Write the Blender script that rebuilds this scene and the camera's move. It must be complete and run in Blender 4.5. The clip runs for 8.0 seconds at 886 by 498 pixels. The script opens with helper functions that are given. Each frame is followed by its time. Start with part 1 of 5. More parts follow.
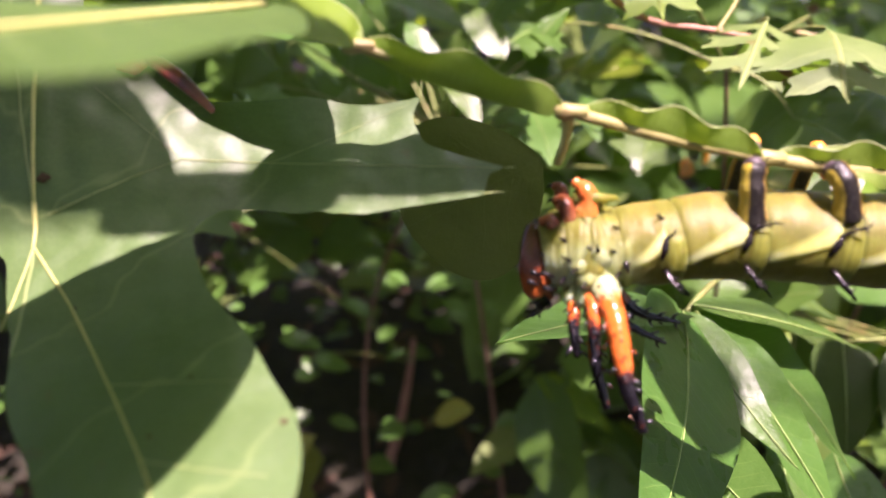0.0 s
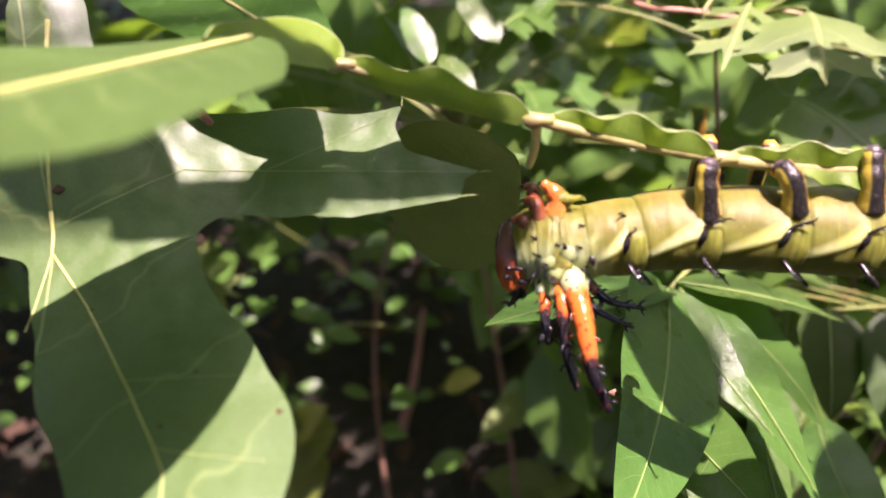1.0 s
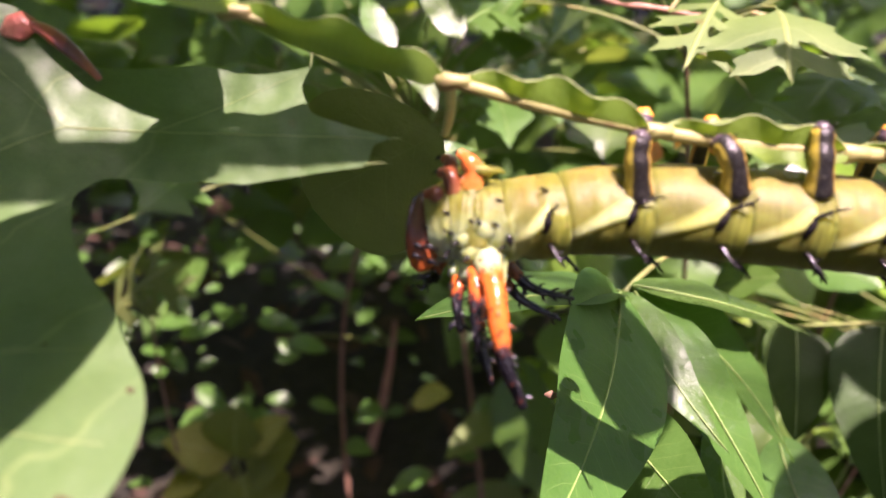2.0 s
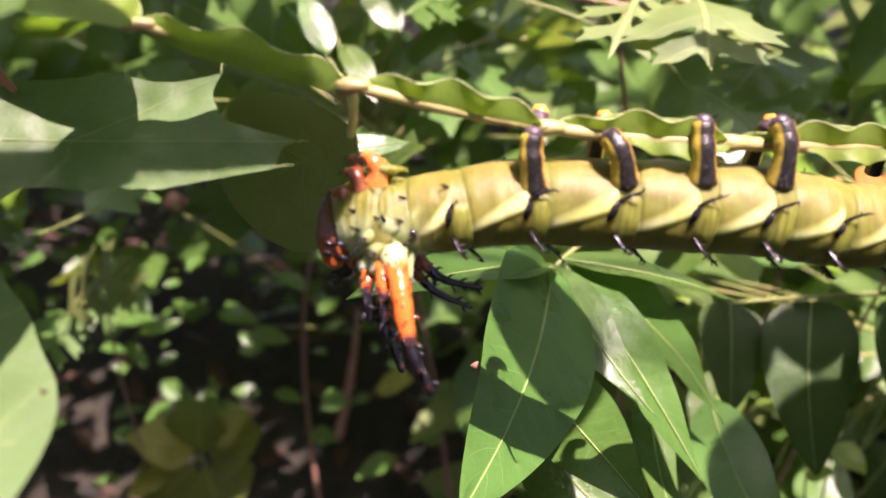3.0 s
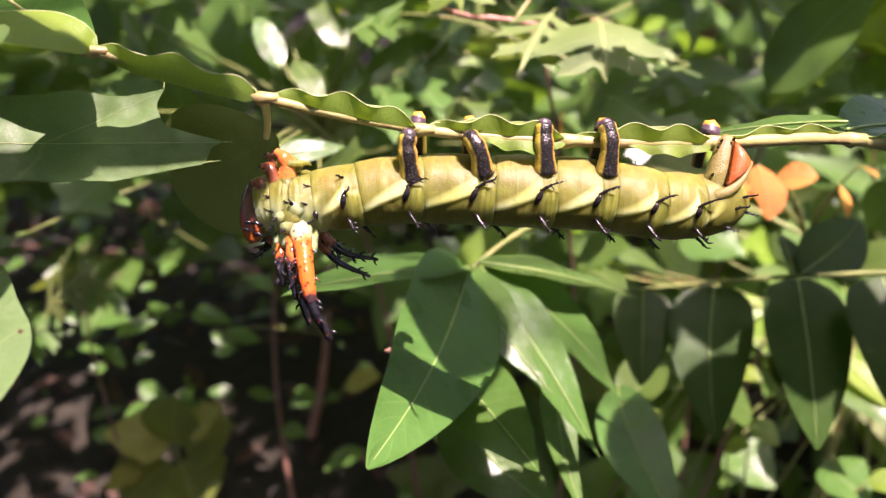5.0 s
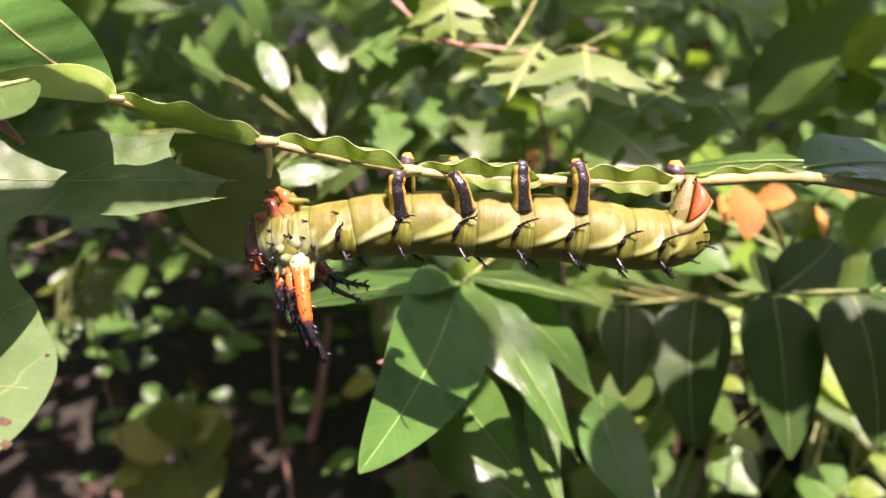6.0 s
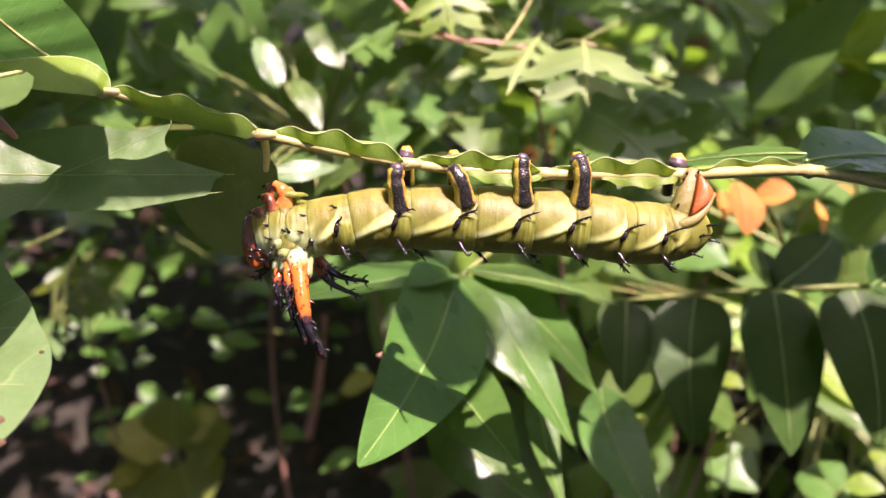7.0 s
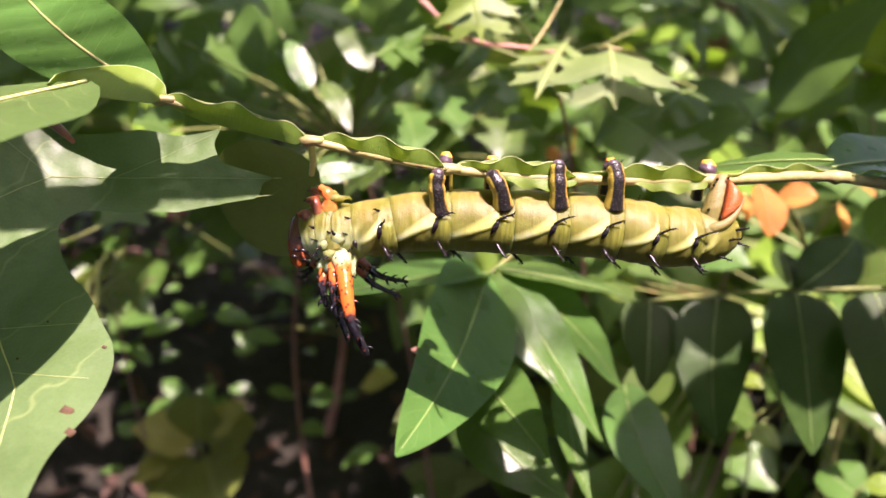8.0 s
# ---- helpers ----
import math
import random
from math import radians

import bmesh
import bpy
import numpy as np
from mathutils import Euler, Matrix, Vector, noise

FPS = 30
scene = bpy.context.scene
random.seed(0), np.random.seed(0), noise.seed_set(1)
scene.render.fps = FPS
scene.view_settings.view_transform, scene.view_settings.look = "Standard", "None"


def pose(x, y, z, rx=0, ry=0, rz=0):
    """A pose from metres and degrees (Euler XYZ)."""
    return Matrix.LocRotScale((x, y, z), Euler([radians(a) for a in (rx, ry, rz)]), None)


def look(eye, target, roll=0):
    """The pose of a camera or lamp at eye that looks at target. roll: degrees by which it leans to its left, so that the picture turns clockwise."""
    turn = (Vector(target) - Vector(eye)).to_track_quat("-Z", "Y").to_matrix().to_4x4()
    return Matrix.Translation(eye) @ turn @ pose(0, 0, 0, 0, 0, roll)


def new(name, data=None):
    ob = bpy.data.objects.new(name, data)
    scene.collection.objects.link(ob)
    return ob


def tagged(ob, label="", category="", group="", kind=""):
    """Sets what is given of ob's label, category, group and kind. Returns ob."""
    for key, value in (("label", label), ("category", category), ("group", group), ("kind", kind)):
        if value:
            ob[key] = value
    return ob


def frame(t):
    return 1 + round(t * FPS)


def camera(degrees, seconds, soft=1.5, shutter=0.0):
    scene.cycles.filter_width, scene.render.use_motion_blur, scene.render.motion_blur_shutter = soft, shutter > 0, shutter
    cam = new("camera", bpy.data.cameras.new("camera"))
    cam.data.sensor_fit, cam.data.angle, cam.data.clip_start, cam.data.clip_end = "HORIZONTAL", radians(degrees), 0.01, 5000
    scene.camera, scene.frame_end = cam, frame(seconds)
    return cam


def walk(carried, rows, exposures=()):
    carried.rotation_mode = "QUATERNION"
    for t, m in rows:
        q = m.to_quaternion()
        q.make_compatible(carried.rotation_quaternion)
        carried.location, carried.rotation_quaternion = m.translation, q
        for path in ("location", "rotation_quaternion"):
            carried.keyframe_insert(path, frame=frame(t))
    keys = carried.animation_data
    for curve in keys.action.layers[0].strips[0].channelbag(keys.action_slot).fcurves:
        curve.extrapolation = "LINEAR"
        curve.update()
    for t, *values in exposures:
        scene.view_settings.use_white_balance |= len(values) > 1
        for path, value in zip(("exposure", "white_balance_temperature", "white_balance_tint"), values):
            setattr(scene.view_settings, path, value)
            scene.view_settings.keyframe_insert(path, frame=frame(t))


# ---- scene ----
cam = camera(55.0, 8.0, soft=1.3)
EXPO = 2.50
# seconds, eye in metres, yaw, pitch and roll in degrees
ROWS = [
    (0.0, -0.08820, -0.15322, 0.66416, 2.020, -26.662, 3.649),
    (0.4, -0.08050, -0.15560, 0.66973, 3.289, -27.538, 2.869),
    (0.5, -0.07898, -0.15704, 0.67051, 3.388, -27.802, 2.691),
    (1.0, -0.08174, -0.16271, 0.67709, 2.877, -29.064, 2.081),
    (1.2, -0.07666, -0.16223, 0.67643, 2.795, -29.191, 2.507),
    (2.3, -0.06572, -0.14850, 0.65947, 2.018, -27.237, 4.414),
    (2.5, -0.06810, -0.15197, 0.66540, 0.554, -28.701, 3.160),
    (2.8, -0.06048, -0.15494, 0.66867, -0.071, -28.811, 2.998),
    (3.0, -0.05380, -0.15644, 0.66822, -0.088, -28.462, 3.391),
    (3.2, -0.04609, -0.15850, 0.66951, -0.274, -28.205, 3.908),
    (3.3, -0.04345, -0.15965, 0.67078, -0.329, -27.983, 3.988),
    (3.5, -0.03983, -0.16453, 0.67086, -0.592, -28.018, 3.669),
    (4.0, -0.03415, -0.18243, 0.67154, -1.157, -27.526, 3.689),
    (4.5, -0.03015, -0.18596, 0.68178, -1.137, -27.638, 3.914),
    (4.7, -0.03214, -0.19075, 0.68183, -1.198, -27.767, 3.212),
    (5.8, -0.03232, -0.20993, 0.69505, -1.214, -27.451, 3.652),
    (6.0, -0.02875, -0.21208, 0.69919, -1.082, -27.653, 3.585),
    (6.5, -0.03089, -0.21409, 0.69957, -1.525, -27.560, 3.552),
    (7.0, -0.02960, -0.21008, 0.69676, -1.369, -27.719, 3.533),
    (7.5, -0.03167, -0.21103, 0.69991, -1.091, -27.732, 3.478),
    (8.0, -0.03653, -0.21747, 0.70160, -0.321, -27.941, 3.407),
]
walk(cam, [(t, pose(x, y, z, 90, 0, yaw) @ pose(0, 0, 0, pitch) @ pose(0, 0, 0, 0, 0, roll)) for t, x, y, z, yaw, pitch, roll in ROWS], exposures=[(0.0, EXPO, 6420, 50.0), (8.0, EXPO, 6420, 50.0)])
cam.data.dof.use_dof = True
cam.data.dof.focus_distance = 0.215
cam.data.dof.aperture_fstop = 12.0

# ---- light: a high summer sun, through a gap in the trees ----
SUN = Vector((-0.200, 0.235, -0.955)).normalized()
world = bpy.data.worlds.new("sky")
scene.world = world
world.use_nodes = True
sky = world.node_tree.nodes.new("ShaderNodeTexSky")
sky.sky_type, sky.sun_disc = "NISHITA", False
sky.dust_density, sky.ozone_density = 2.5, 1.0
sky.sun_elevation = math.asin(-SUN.z)
sky.sun_rotation = math.atan2(-SUN.x, -SUN.y)
back = world.node_tree.nodes["Background"]
back.inputs["Strength"].default_value = 0.15
world.node_tree.links.new(sky.outputs[0], back.inputs["Color"])
sun = new("sun", bpy.data.lights.new("sun", "SUN"))
sun.data.energy, sun.data.angle, sun.data.color = 3.35, radians(0.53), (1.0, 0.91, 0.79)
sun.matrix_world = look((0, 0, 5), Vector((0, 0, 5)) + SUN)


# ---- materials ----
class Net:
    """A small wrapper round a material's node tree."""

    def __init__(self, name):
        self.mat = bpy.data.materials.new(name)
        self.mat.use_nodes = True
        self.t = self.mat.node_tree
        self.t.nodes.clear()

    def n(self, kind, props=(), **inputs):
        node = self.t.nodes.new("ShaderNode" + kind)
        for key, value in props:
            if key == "operation":
                node.operation = value
            elif key == "interpolation_type":
                node.interpolation_type = value
            elif key == "feature":
                node.feature = value
            elif key == "attribute_name":
                node.attribute_name = value
        for key, value in inputs.items():
            self.put(node.inputs[int(key[1:]) if key[0] == "i" and key[1:].isdigit() else key.replace("_", " ")], value)
        return node

    def put(self, socket, value):
        if isinstance(value, bpy.types.NodeSocket):
            self.t.links.new(value, socket)
        elif isinstance(value, (tuple, list)) and len(value) == 3 and socket.type == "RGBA":
            socket.default_value = (*value, 1)
        else:
            socket.default_value = value

    def math(self, op, a, b=0.0, c=0.0):
        return self.n("Math", [("operation", op)], i0=a, i1=b, i2=c).outputs[0]

    def mix(self, f, a, b):
        node = self.t.nodes.new("ShaderNodeMix")
        node.data_type = "RGBA"
        for k, v in ((0, f), (6, a), (7, b)):
            self.put(node.inputs[k], v)
        return node.outputs[2]

    def noise(self, scale, detail=3.0, rough=0.6, vec=None, color=False):
        node = self.n("TexNoise", Scale=scale, Detail=detail, Roughness=rough)
        self.put(node.inputs["Vector"], vec if vec else self.coords())
        return node.outputs["Color" if color else "Fac"]

    def coords(self):
        return self.n("TexCoord").outputs["Object"]

    def ramp(self, f, *stops):
        node = self.t.nodes.new("ShaderNodeValToRGB")
        el = node.color_ramp.elements
        while len(el) < len(stops):
            el.new(1.0)
        for e, (p, c) in zip(el, stops):
            e.position, e.color = p, (*c, 1) if len(c) == 3 else c
        self.put(node.inputs[0], f)
        return node.outputs[0]

    def step(self, f, lo, hi):
        return self.n("MapRange", [("interpolation_type", "SMOOTHSTEP")], i0=f, i1=lo, i2=hi).outputs[0]

    def bump(self, height, strength=0.3, dist=0.0005):
        return self.n("Bump", Height=height, Strength=strength, Distance=dist).outputs[0]

    def done(self, shader):
        out = self.t.nodes.new("ShaderNodeOutputMaterial")
        self.t.links.new(shader, out.inputs[0])
        return self.mat


def leaf_material(name, base, dark, vein, through_light, rough=0.42, veins=9.0, mid=0.05, clear=0.30, sheen=0.5, spots=0.0, net_scale=900.0, wax=0.0):
    """A leaf blade: midrib and side veins along its own length, mottling, pores and some light that passes through."""
    m = Net(name)
    uv = m.n("UVMap").outputs[0]
    sep = m.n("SeparateXYZ", Vector=uv)
    u, v = sep.outputs[0], m.math("ABSOLUTE", m.math("MULTIPLY_ADD", sep.outputs[1], 2.0, -1.0))
    rib = m.math("SUBTRACT", 1.0, m.step(v, mid * 0.4, mid))
    s = m.math("SUBTRACT", m.math("MULTIPLY", u, veins), m.math("MULTIPLY", v, 1.6))
    wob = m.math("MULTIPLY", m.noise(60.0, 2.0), 0.9)
    fr = m.math("ABSOLUTE", m.math("SUBTRACT", m.math("FRACT", m.math("ADD", s, wob)), 0.5))
    side = m.math("MULTIPLY", m.math("SUBTRACT", 1.0, m.step(fr, 0.0, 0.045)), m.math("SUBTRACT", 1.0, m.step(v, 0.55, 0.98)))
    rnd = m.n("ObjectInfo").outputs["Random"]
    big, fine = m.noise(45.0, 3.0), m.noise(net_scale, 2.0)
    col = m.mix(m.step(big, 0.3, 0.7), dark, base)
    col = m.mix(m.math("MULTIPLY", fine, 0.22), col, vein)
    col = m.mix(m.math("MULTIPLY", side, 0.26), col, vein)
    col = m.mix(m.math("MULTIPLY", rib, 0.75), col, vein)
    if spots:
        blot = m.step(m.noise(140.0, 2.0), 0.70, 0.74)
        col = m.mix(m.math("MULTIPLY", blot, spots), col, (0.13, 0.055, 0.02))
    hue = m.n("HueSaturation", Color=col)
    m.put(hue.inputs["Saturation"], 1.0)
    m.put(hue.inputs["Hue"], m.math("MULTIPLY_ADD", rnd, 0.03, 0.485))
    m.put(hue.inputs["Value"], m.math("MULTIPLY_ADD", rnd, 0.3, 0.85))
    col = hue.outputs[0]
    vor = m.n("TexVoronoi", [("feature", "DISTANCE_TO_EDGE")], Scale=net_scale * 1.3)
    m.put(vor.inputs["Vector"], m.coords())
    h = m.math("ADD", m.math("MULTIPLY", rib, 1.2), m.math("ADD", m.math("MULTIPLY", side, 0.10), m.math("MULTIPLY", m.noise(160.0, 3.0), 1.1)))
    h = m.math("ADD", h, m.math("MULTIPLY", m.step(vor.outputs[0], 0.0, 0.12), -0.05))
    nor = m.bump(h, 0.55, 0.0006)
    pr = m.n("BsdfPrincipled", Base_Color=col, Normal=nor, Specular_IOR_Level=sheen, Coat_Weight=wax, Coat_Roughness=0.45, Coat_IOR=1.8)
    m.put(pr.inputs["Roughness"], m.math("MULTIPLY_ADD", big, 0.16, rough - 0.08))
    tr = m.n("BsdfTranslucent", Normal=nor)
    m.put(tr.inputs["Color"], m.mix(m.math("MULTIPLY", rib, 0.5), through_light, dark))
    return m.done(m.n("MixShader", i0=clear, i1=pr.outputs[0], i2=tr.outputs[0]).outputs[0])


SUMAC = leaf_material("sumac_leaf", (0.040, 0.090, 0.015), (0.028, 0.068, 0.010), (0.36, 0.46, 0.16), (0.16, 0.30, 0.03), 0.50, 11.0, 0.045, 0.30, 0.18)
WING = leaf_material("sumac_wing", (0.125, 0.215, 0.028), (0.09, 0.175, 0.020), (0.30, 0.38, 0.10), (0.34, 0.52, 0.03), 0.5, 28.0, 0.01, 0.36, 0.35)
# Darker sumac green, with the shade of the hanging leaflets put into the colour.
SUMAC_SHADED = leaf_material("sumac_shade_leaflet", (0.026, 0.060, 0.010), (0.017, 0.042, 0.006), (0.06, 0.12, 0.025), (0.07, 0.18, 0.010), 0.42, 11.0, 0.03, 0.16, 0.13)
# Colour for the sumac leaflet behind the head, lightened to offset its shade.
SHADE_LEAF = leaf_material("shaded_leaflet", (0.115, 0.160, 0.040), (0.085, 0.125, 0.030), (0.12, 0.17, 0.04), (0.18, 0.28, 0.02), 0.5, 5.0, 0.002, 0.14, 0.15)
OAK = leaf_material("oak_leaf", (0.054, 0.112, 0.030), (0.036, 0.084, 0.018), (0.30, 0.36, 0.13), (0.12, 0.28, 0.02), 0.48, 5.0, 0.006, 0.16, 0.5, 0.25, 1300.0, 0.30)
HICKORY = leaf_material("hickory_leaf", (0.040, 0.118, 0.020), (0.026, 0.084, 0.012), (0.20, 0.32, 0.08), (0.16, 0.38, 0.03), 0.29, 15.0, 0.03, 0.22, 0.22)
BUSH = leaf_material("bush_leaf", (0.058, 0.125, 0.022), (0.034, 0.085, 0.012), (0.17, 0.27, 0.06), (0.22, 0.42, 0.02), 0.36, 8.0, 0.03, 0.28, 0.6)
PALE_OAK = leaf_material("pale_oak_leaf", (0.105, 0.155, 0.040), (0.060, 0.105, 0.024), (0.34, 0.37, 0.13), (0.35, 0.48, 0.05), 0.55, 6.0, 0.03, 0.28, 0.3, 0.5)
LIME = leaf_material("lime_leaf", (0.14, 0.25, 0.02), (0.10, 0.19, 0.014), (0.28, 0.38, 0.07), (0.38, 0.56, 0.02), 0.45, 8.0, 0.03, 0.36)
YELLOW = leaf_material("yellow_leaf", (0.30, 0.29, 0.05), (0.15, 0.19, 0.025), (0.55, 0.50, 0.15), (0.55, 0.50, 0.05), 0.5, 6.0, 0.03, 0.35, 0.4, 0.6)
OLIVE = leaf_material("olive_leaf", (0.085, 0.115, 0.016), (0.04, 0.066, 0.008), (0.34, 0.36, 0.09), (0.40, 0.42, 0.04), 0.5, 6.0, 0.03, 0.30, 0.4, 0.7)
ORANGE_LEAF = leaf_material("orange_leaf", (0.66, 0.28, 0.05), (0.44, 0.14, 0.03), (0.65, 0.36, 0.12), (0.90, 0.42, 0.05), 0.5, 8.0, 0.03, 0.50, 0.4, 0.3)
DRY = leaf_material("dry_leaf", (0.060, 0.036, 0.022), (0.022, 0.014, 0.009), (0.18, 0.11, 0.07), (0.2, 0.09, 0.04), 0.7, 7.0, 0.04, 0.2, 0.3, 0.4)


def bark_material(name, a, b, c, scale=400.0, rough=0.6):
    m = Net(name)
    co = m.coords()
    st = m.n("Mapping", Vector=co, Scale=(0.35, 1, 1)).outputs[0]
    n1, n2 = m.noise(scale, 4.0, 0.6, st), m.noise(scale * 0.2, 2.0)
    col = m.mix(m.step(n1, 0.35, 0.65), a, b)
    col = m.mix(m.math("MULTIPLY", m.step(n2, 0.52, 0.7), 0.7), col, c)
    pr = m.n("BsdfPrincipled", Base_Color=col, Roughness=rough, Normal=m.bump(n1, 0.5, 0.0005))
    return m.done(pr.outputs[0])


STALK = bark_material("sumac_stalk", (0.31, 0.29, 0.100), (0.25, 0.24, 0.070), (0.25, 0.165, 0.075), 700.0, 0.5)
MIDRIB = bark_material("leaf_midrib", (0.50, 0.48, 0.17), (0.42, 0.44, 0.14), (0.36, 0.40, 0.11), 600.0, 0.5)
RIB_GREEN = bark_material("green_midrib", (0.22, 0.33, 0.09), (0.18, 0.28, 0.07), (0.24, 0.30, 0.09), 600.0, 0.5)
RIM = bark_material("leaf_rim", (0.32, 0.40, 0.15), (0.28, 0.36, 0.12), (0.34, 0.36, 0.15), 600.0, 0.5)
TWIG = bark_material("pink_twig", (0.40, 0.20, 0.14), (0.28, 0.13, 0.08), (0.45, 0.30, 0.17), 300.0, 0.55)
BARK = bark_material("brown_stem", (0.24, 0.13, 0.08), (0.16, 0.08, 0.05), (0.32, 0.20, 0.13), 200.0, 0.8)
DEAD_SPOT = bark_material("dead_tissue", (0.085, 0.045, 0.018), (0.05, 0.026, 0.011), (0.13, 0.075, 0.03), 500.0, 0.8)
GREEN_STEM = bark_material("green_stem", (0.20, 0.24, 0.06), (0.15, 0.19, 0.05), (0.28, 0.22, 0.08), 300.0, 0.55)


def skin_material():
    """Caterpillar skin: olive yellow with tan rings, cream oblique bands, ribbed green cuffs and a pale neck."""
    m = Net("caterpillar_skin")
    band, neck, cuff, tan = [m.n("Attribute", [("attribute_name", k)]).outputs["Fac"] for k in ("band", "neck", "cuff", "tan")]
    co = m.coords()
    st = m.n("Mapping", Vector=co, Scale=(1.0, 0.10, 0.10)).outputs[0]
    big, fine, wr = m.noise(130.0, 3.0), m.noise(1500.0, 2.0), m.noise(900.0, 2.0, 0.5, st)
    col = m.mix(m.step(big, 0.3, 0.7), (0.109, 0.113, 0.013), (0.149, 0.149, 0.021))
    col = m.mix(m.math("MULTIPLY", m.step(m.noise(260.0, 3.0), 0.5, 0.7), 0.5), col, (0.125, 0.156, 0.021))
    col = m.mix(m.math("MULTIPLY", tan, m.math("MULTIPLY_ADD", m.noise(300.0, 2.0), 0.5, 0.25)), col, (0.209, 0.149, 0.039))
    col = m.mix(m.math("MULTIPLY", m.step(wr, 0.50, 0.72), 0.22), col, (0.227, 0.237, 0.056))
    col = m.mix(m.math("MULTIPLY", m.step(m.noise(75.0, 2.0), 0.58, 0.75), 0.4), col, (0.247, 0.153, 0.040))
    col = m.mix(m.math("MULTIPLY", cuff, 0.7), col, m.mix(m.step(wr, 0.35, 0.65), (0.097, 0.121, 0.013), (0.196, 0.219, 0.034)))
    col = m.mix(m.math("MULTIPLY", neck, 0.9), col, m.mix(m.step(big, 0.35, 0.65), (0.275, 0.335, 0.125), (0.400, 0.480, 0.270)))
    col = m.mix(m.math("MULTIPLY", band, 0.9), col, m.mix(m.step(big, 0.35, 0.65), (0.450, 0.492, 0.144), (0.552, 0.624, 0.288)))
    col = m.mix(m.math("MULTIPLY", m.step(m.noise(900.0, 1.0), 0.68, 0.74), 0.35), col, (0.268, 0.203, 0.056))
    h = m.math("ADD", m.math("MULTIPLY", wr, 0.5), m.math("ADD", m.math("MULTIPLY", big, 0.8), m.math("MULTIPLY", fine, 0.3)))
    pr = m.n("BsdfPrincipled", Base_Color=col, Roughness=0.52, Specular_IOR_Level=0.28, Subsurface_Weight=0.9, Subsurface_Radius=(0.0065, 0.0055, 0.0022), Subsurface_Scale=1.0, Normal=m.bump(h, 0.40, 0.0006))
    return m.done(pr.outputs[0])


def along_material(name, stops, rough=0.3, attr="along", jag=0.12, speck=None, bump_scale=1500.0, coat=0.3):
    """Markings that run along a limb by the attribute of that name, with a ragged border."""
    m = Net(name)
    a = m.n("Attribute", [("attribute_name", attr)]).outputs["Fac"]
    nz = m.noise(500.0, 2.0)
    f = m.math("ADD", a, m.math("MULTIPLY", m.math("SUBTRACT", nz, 0.5), jag))
    col = m.ramp(f, *stops)
    gr = m.n("TexVoronoi", Scale=bump_scale)
    m.put(gr.inputs["Vector"], m.coords())
    if speck:
        col = m.mix(m.math("MULTIPLY", m.math("SUBTRACT", 1.0, m.step(gr.outputs[0], 0.16, 0.34)), 0.8), col, speck)
    pr = m.n("BsdfPrincipled", Base_Color=col, Roughness=rough, Coat_Weight=coat, Coat_Roughness=0.15)
    m.put(pr.inputs["Normal"], m.bump(m.math("ADD", nz, m.math("MULTIPLY", gr.outputs[0], -0.8)), 0.35, 0.0004))
    return m.done(pr.outputs[0])


SKIN = skin_material()
PALE, ORANGE, BLACK = (0.34, 0.38, 0.19), (0.56, 0.120, 0.016), (0.010, 0.009, 0.012)
HORN = along_material("horn", [(0.0, PALE), (0.10, PALE), (0.15, ORANGE), (0.60, ORANGE), (0.66, (0.05, 0.02, 0.02)), (0.70, BLACK), (1.0, BLACK)], 0.22, speck=(0.06, 0.018, 0.010), bump_scale=620.0, coat=0.22)
HORN_SHORT = along_material("short_horn", [(0.0, PALE), (0.06, PALE), (0.10, ORANGE), (0.40, ORANGE), (0.48, (0.3, 0.06, 0.02)), (0.55, BLACK), (1.0, BLACK)], 0.22, jag=0.35, speck=(0.06, 0.018, 0.010), bump_scale=620.0, coat=0.22)
HORN_DARK = along_material("dark_horn", [(0.0, PALE), (0.08, (0.28, 0.10, 0.03)), (0.30, (0.40, 0.10, 0.02)), (0.42, BLACK), (1.0, BLACK)], 0.25, jag=0.3, coat=0.5)
SPINE = along_material("spine", [(0.0, (0.012, 0.009, 0.009)), (1.0, (0.006, 0.005, 0.006))], 0.20, coat=0.0)
PROLEG = along_material("proleg", [(0.0, (0.40, 0.31, 0.03)), (0.20, (0.34, 0.27, 0.03)), (0.29, (0.008, 0.007, 0.006)), (0.86, (0.009, 0.007, 0.006)), (0.92, (0.34, 0.20, 0.03)), (1.0, (0.36, 0.22, 0.03))], 0.36, "around", 0.16, (0.11, 0.10, 0.08), 1900.0, 0.0)
FOOT = along_material("foot", [(0.0, (0.05, 0.035, 0.04)), (0.70, (0.08, 0.05, 0.065)), (0.78, (0.70, 0.28, 0.02)), (1.0, (0.80, 0.34, 0.03))], 0.45, jag=0.2, coat=0.1)
CLASPER = along_material("clasper", [(0.0, (0.135, 0.130, 0.020)), (0.5, (0.155, 0.130, 0.030)), (0.85, (0.20, 0.125, 0.035)), (1.0, (0.36, 0.16, 0.03))], 0.55, jag=0.3, speck=(0.19, 0.16, 0.05), bump_scale=2200.0, coat=0.0)
PATCH = along_material("tail_patch", [(0.0, (0.58, 0.135, 0.018)), (1.0, (0.70, 0.19, 0.03))], 0.35, jag=0.2, speck=(0.85, 0.55, 0.42), bump_scale=2600.0, coat=0.3)
HEAD = along_material("head", [(0.0, (0.06, 0.018, 0.009)), (0.5, (0.11, 0.028, 0.011)), (0.72, (0.22, 0.048, 0.014)), (1.0, (0.48, 0.11, 0.02))], 0.25, jag=0.3, coat=0.4)
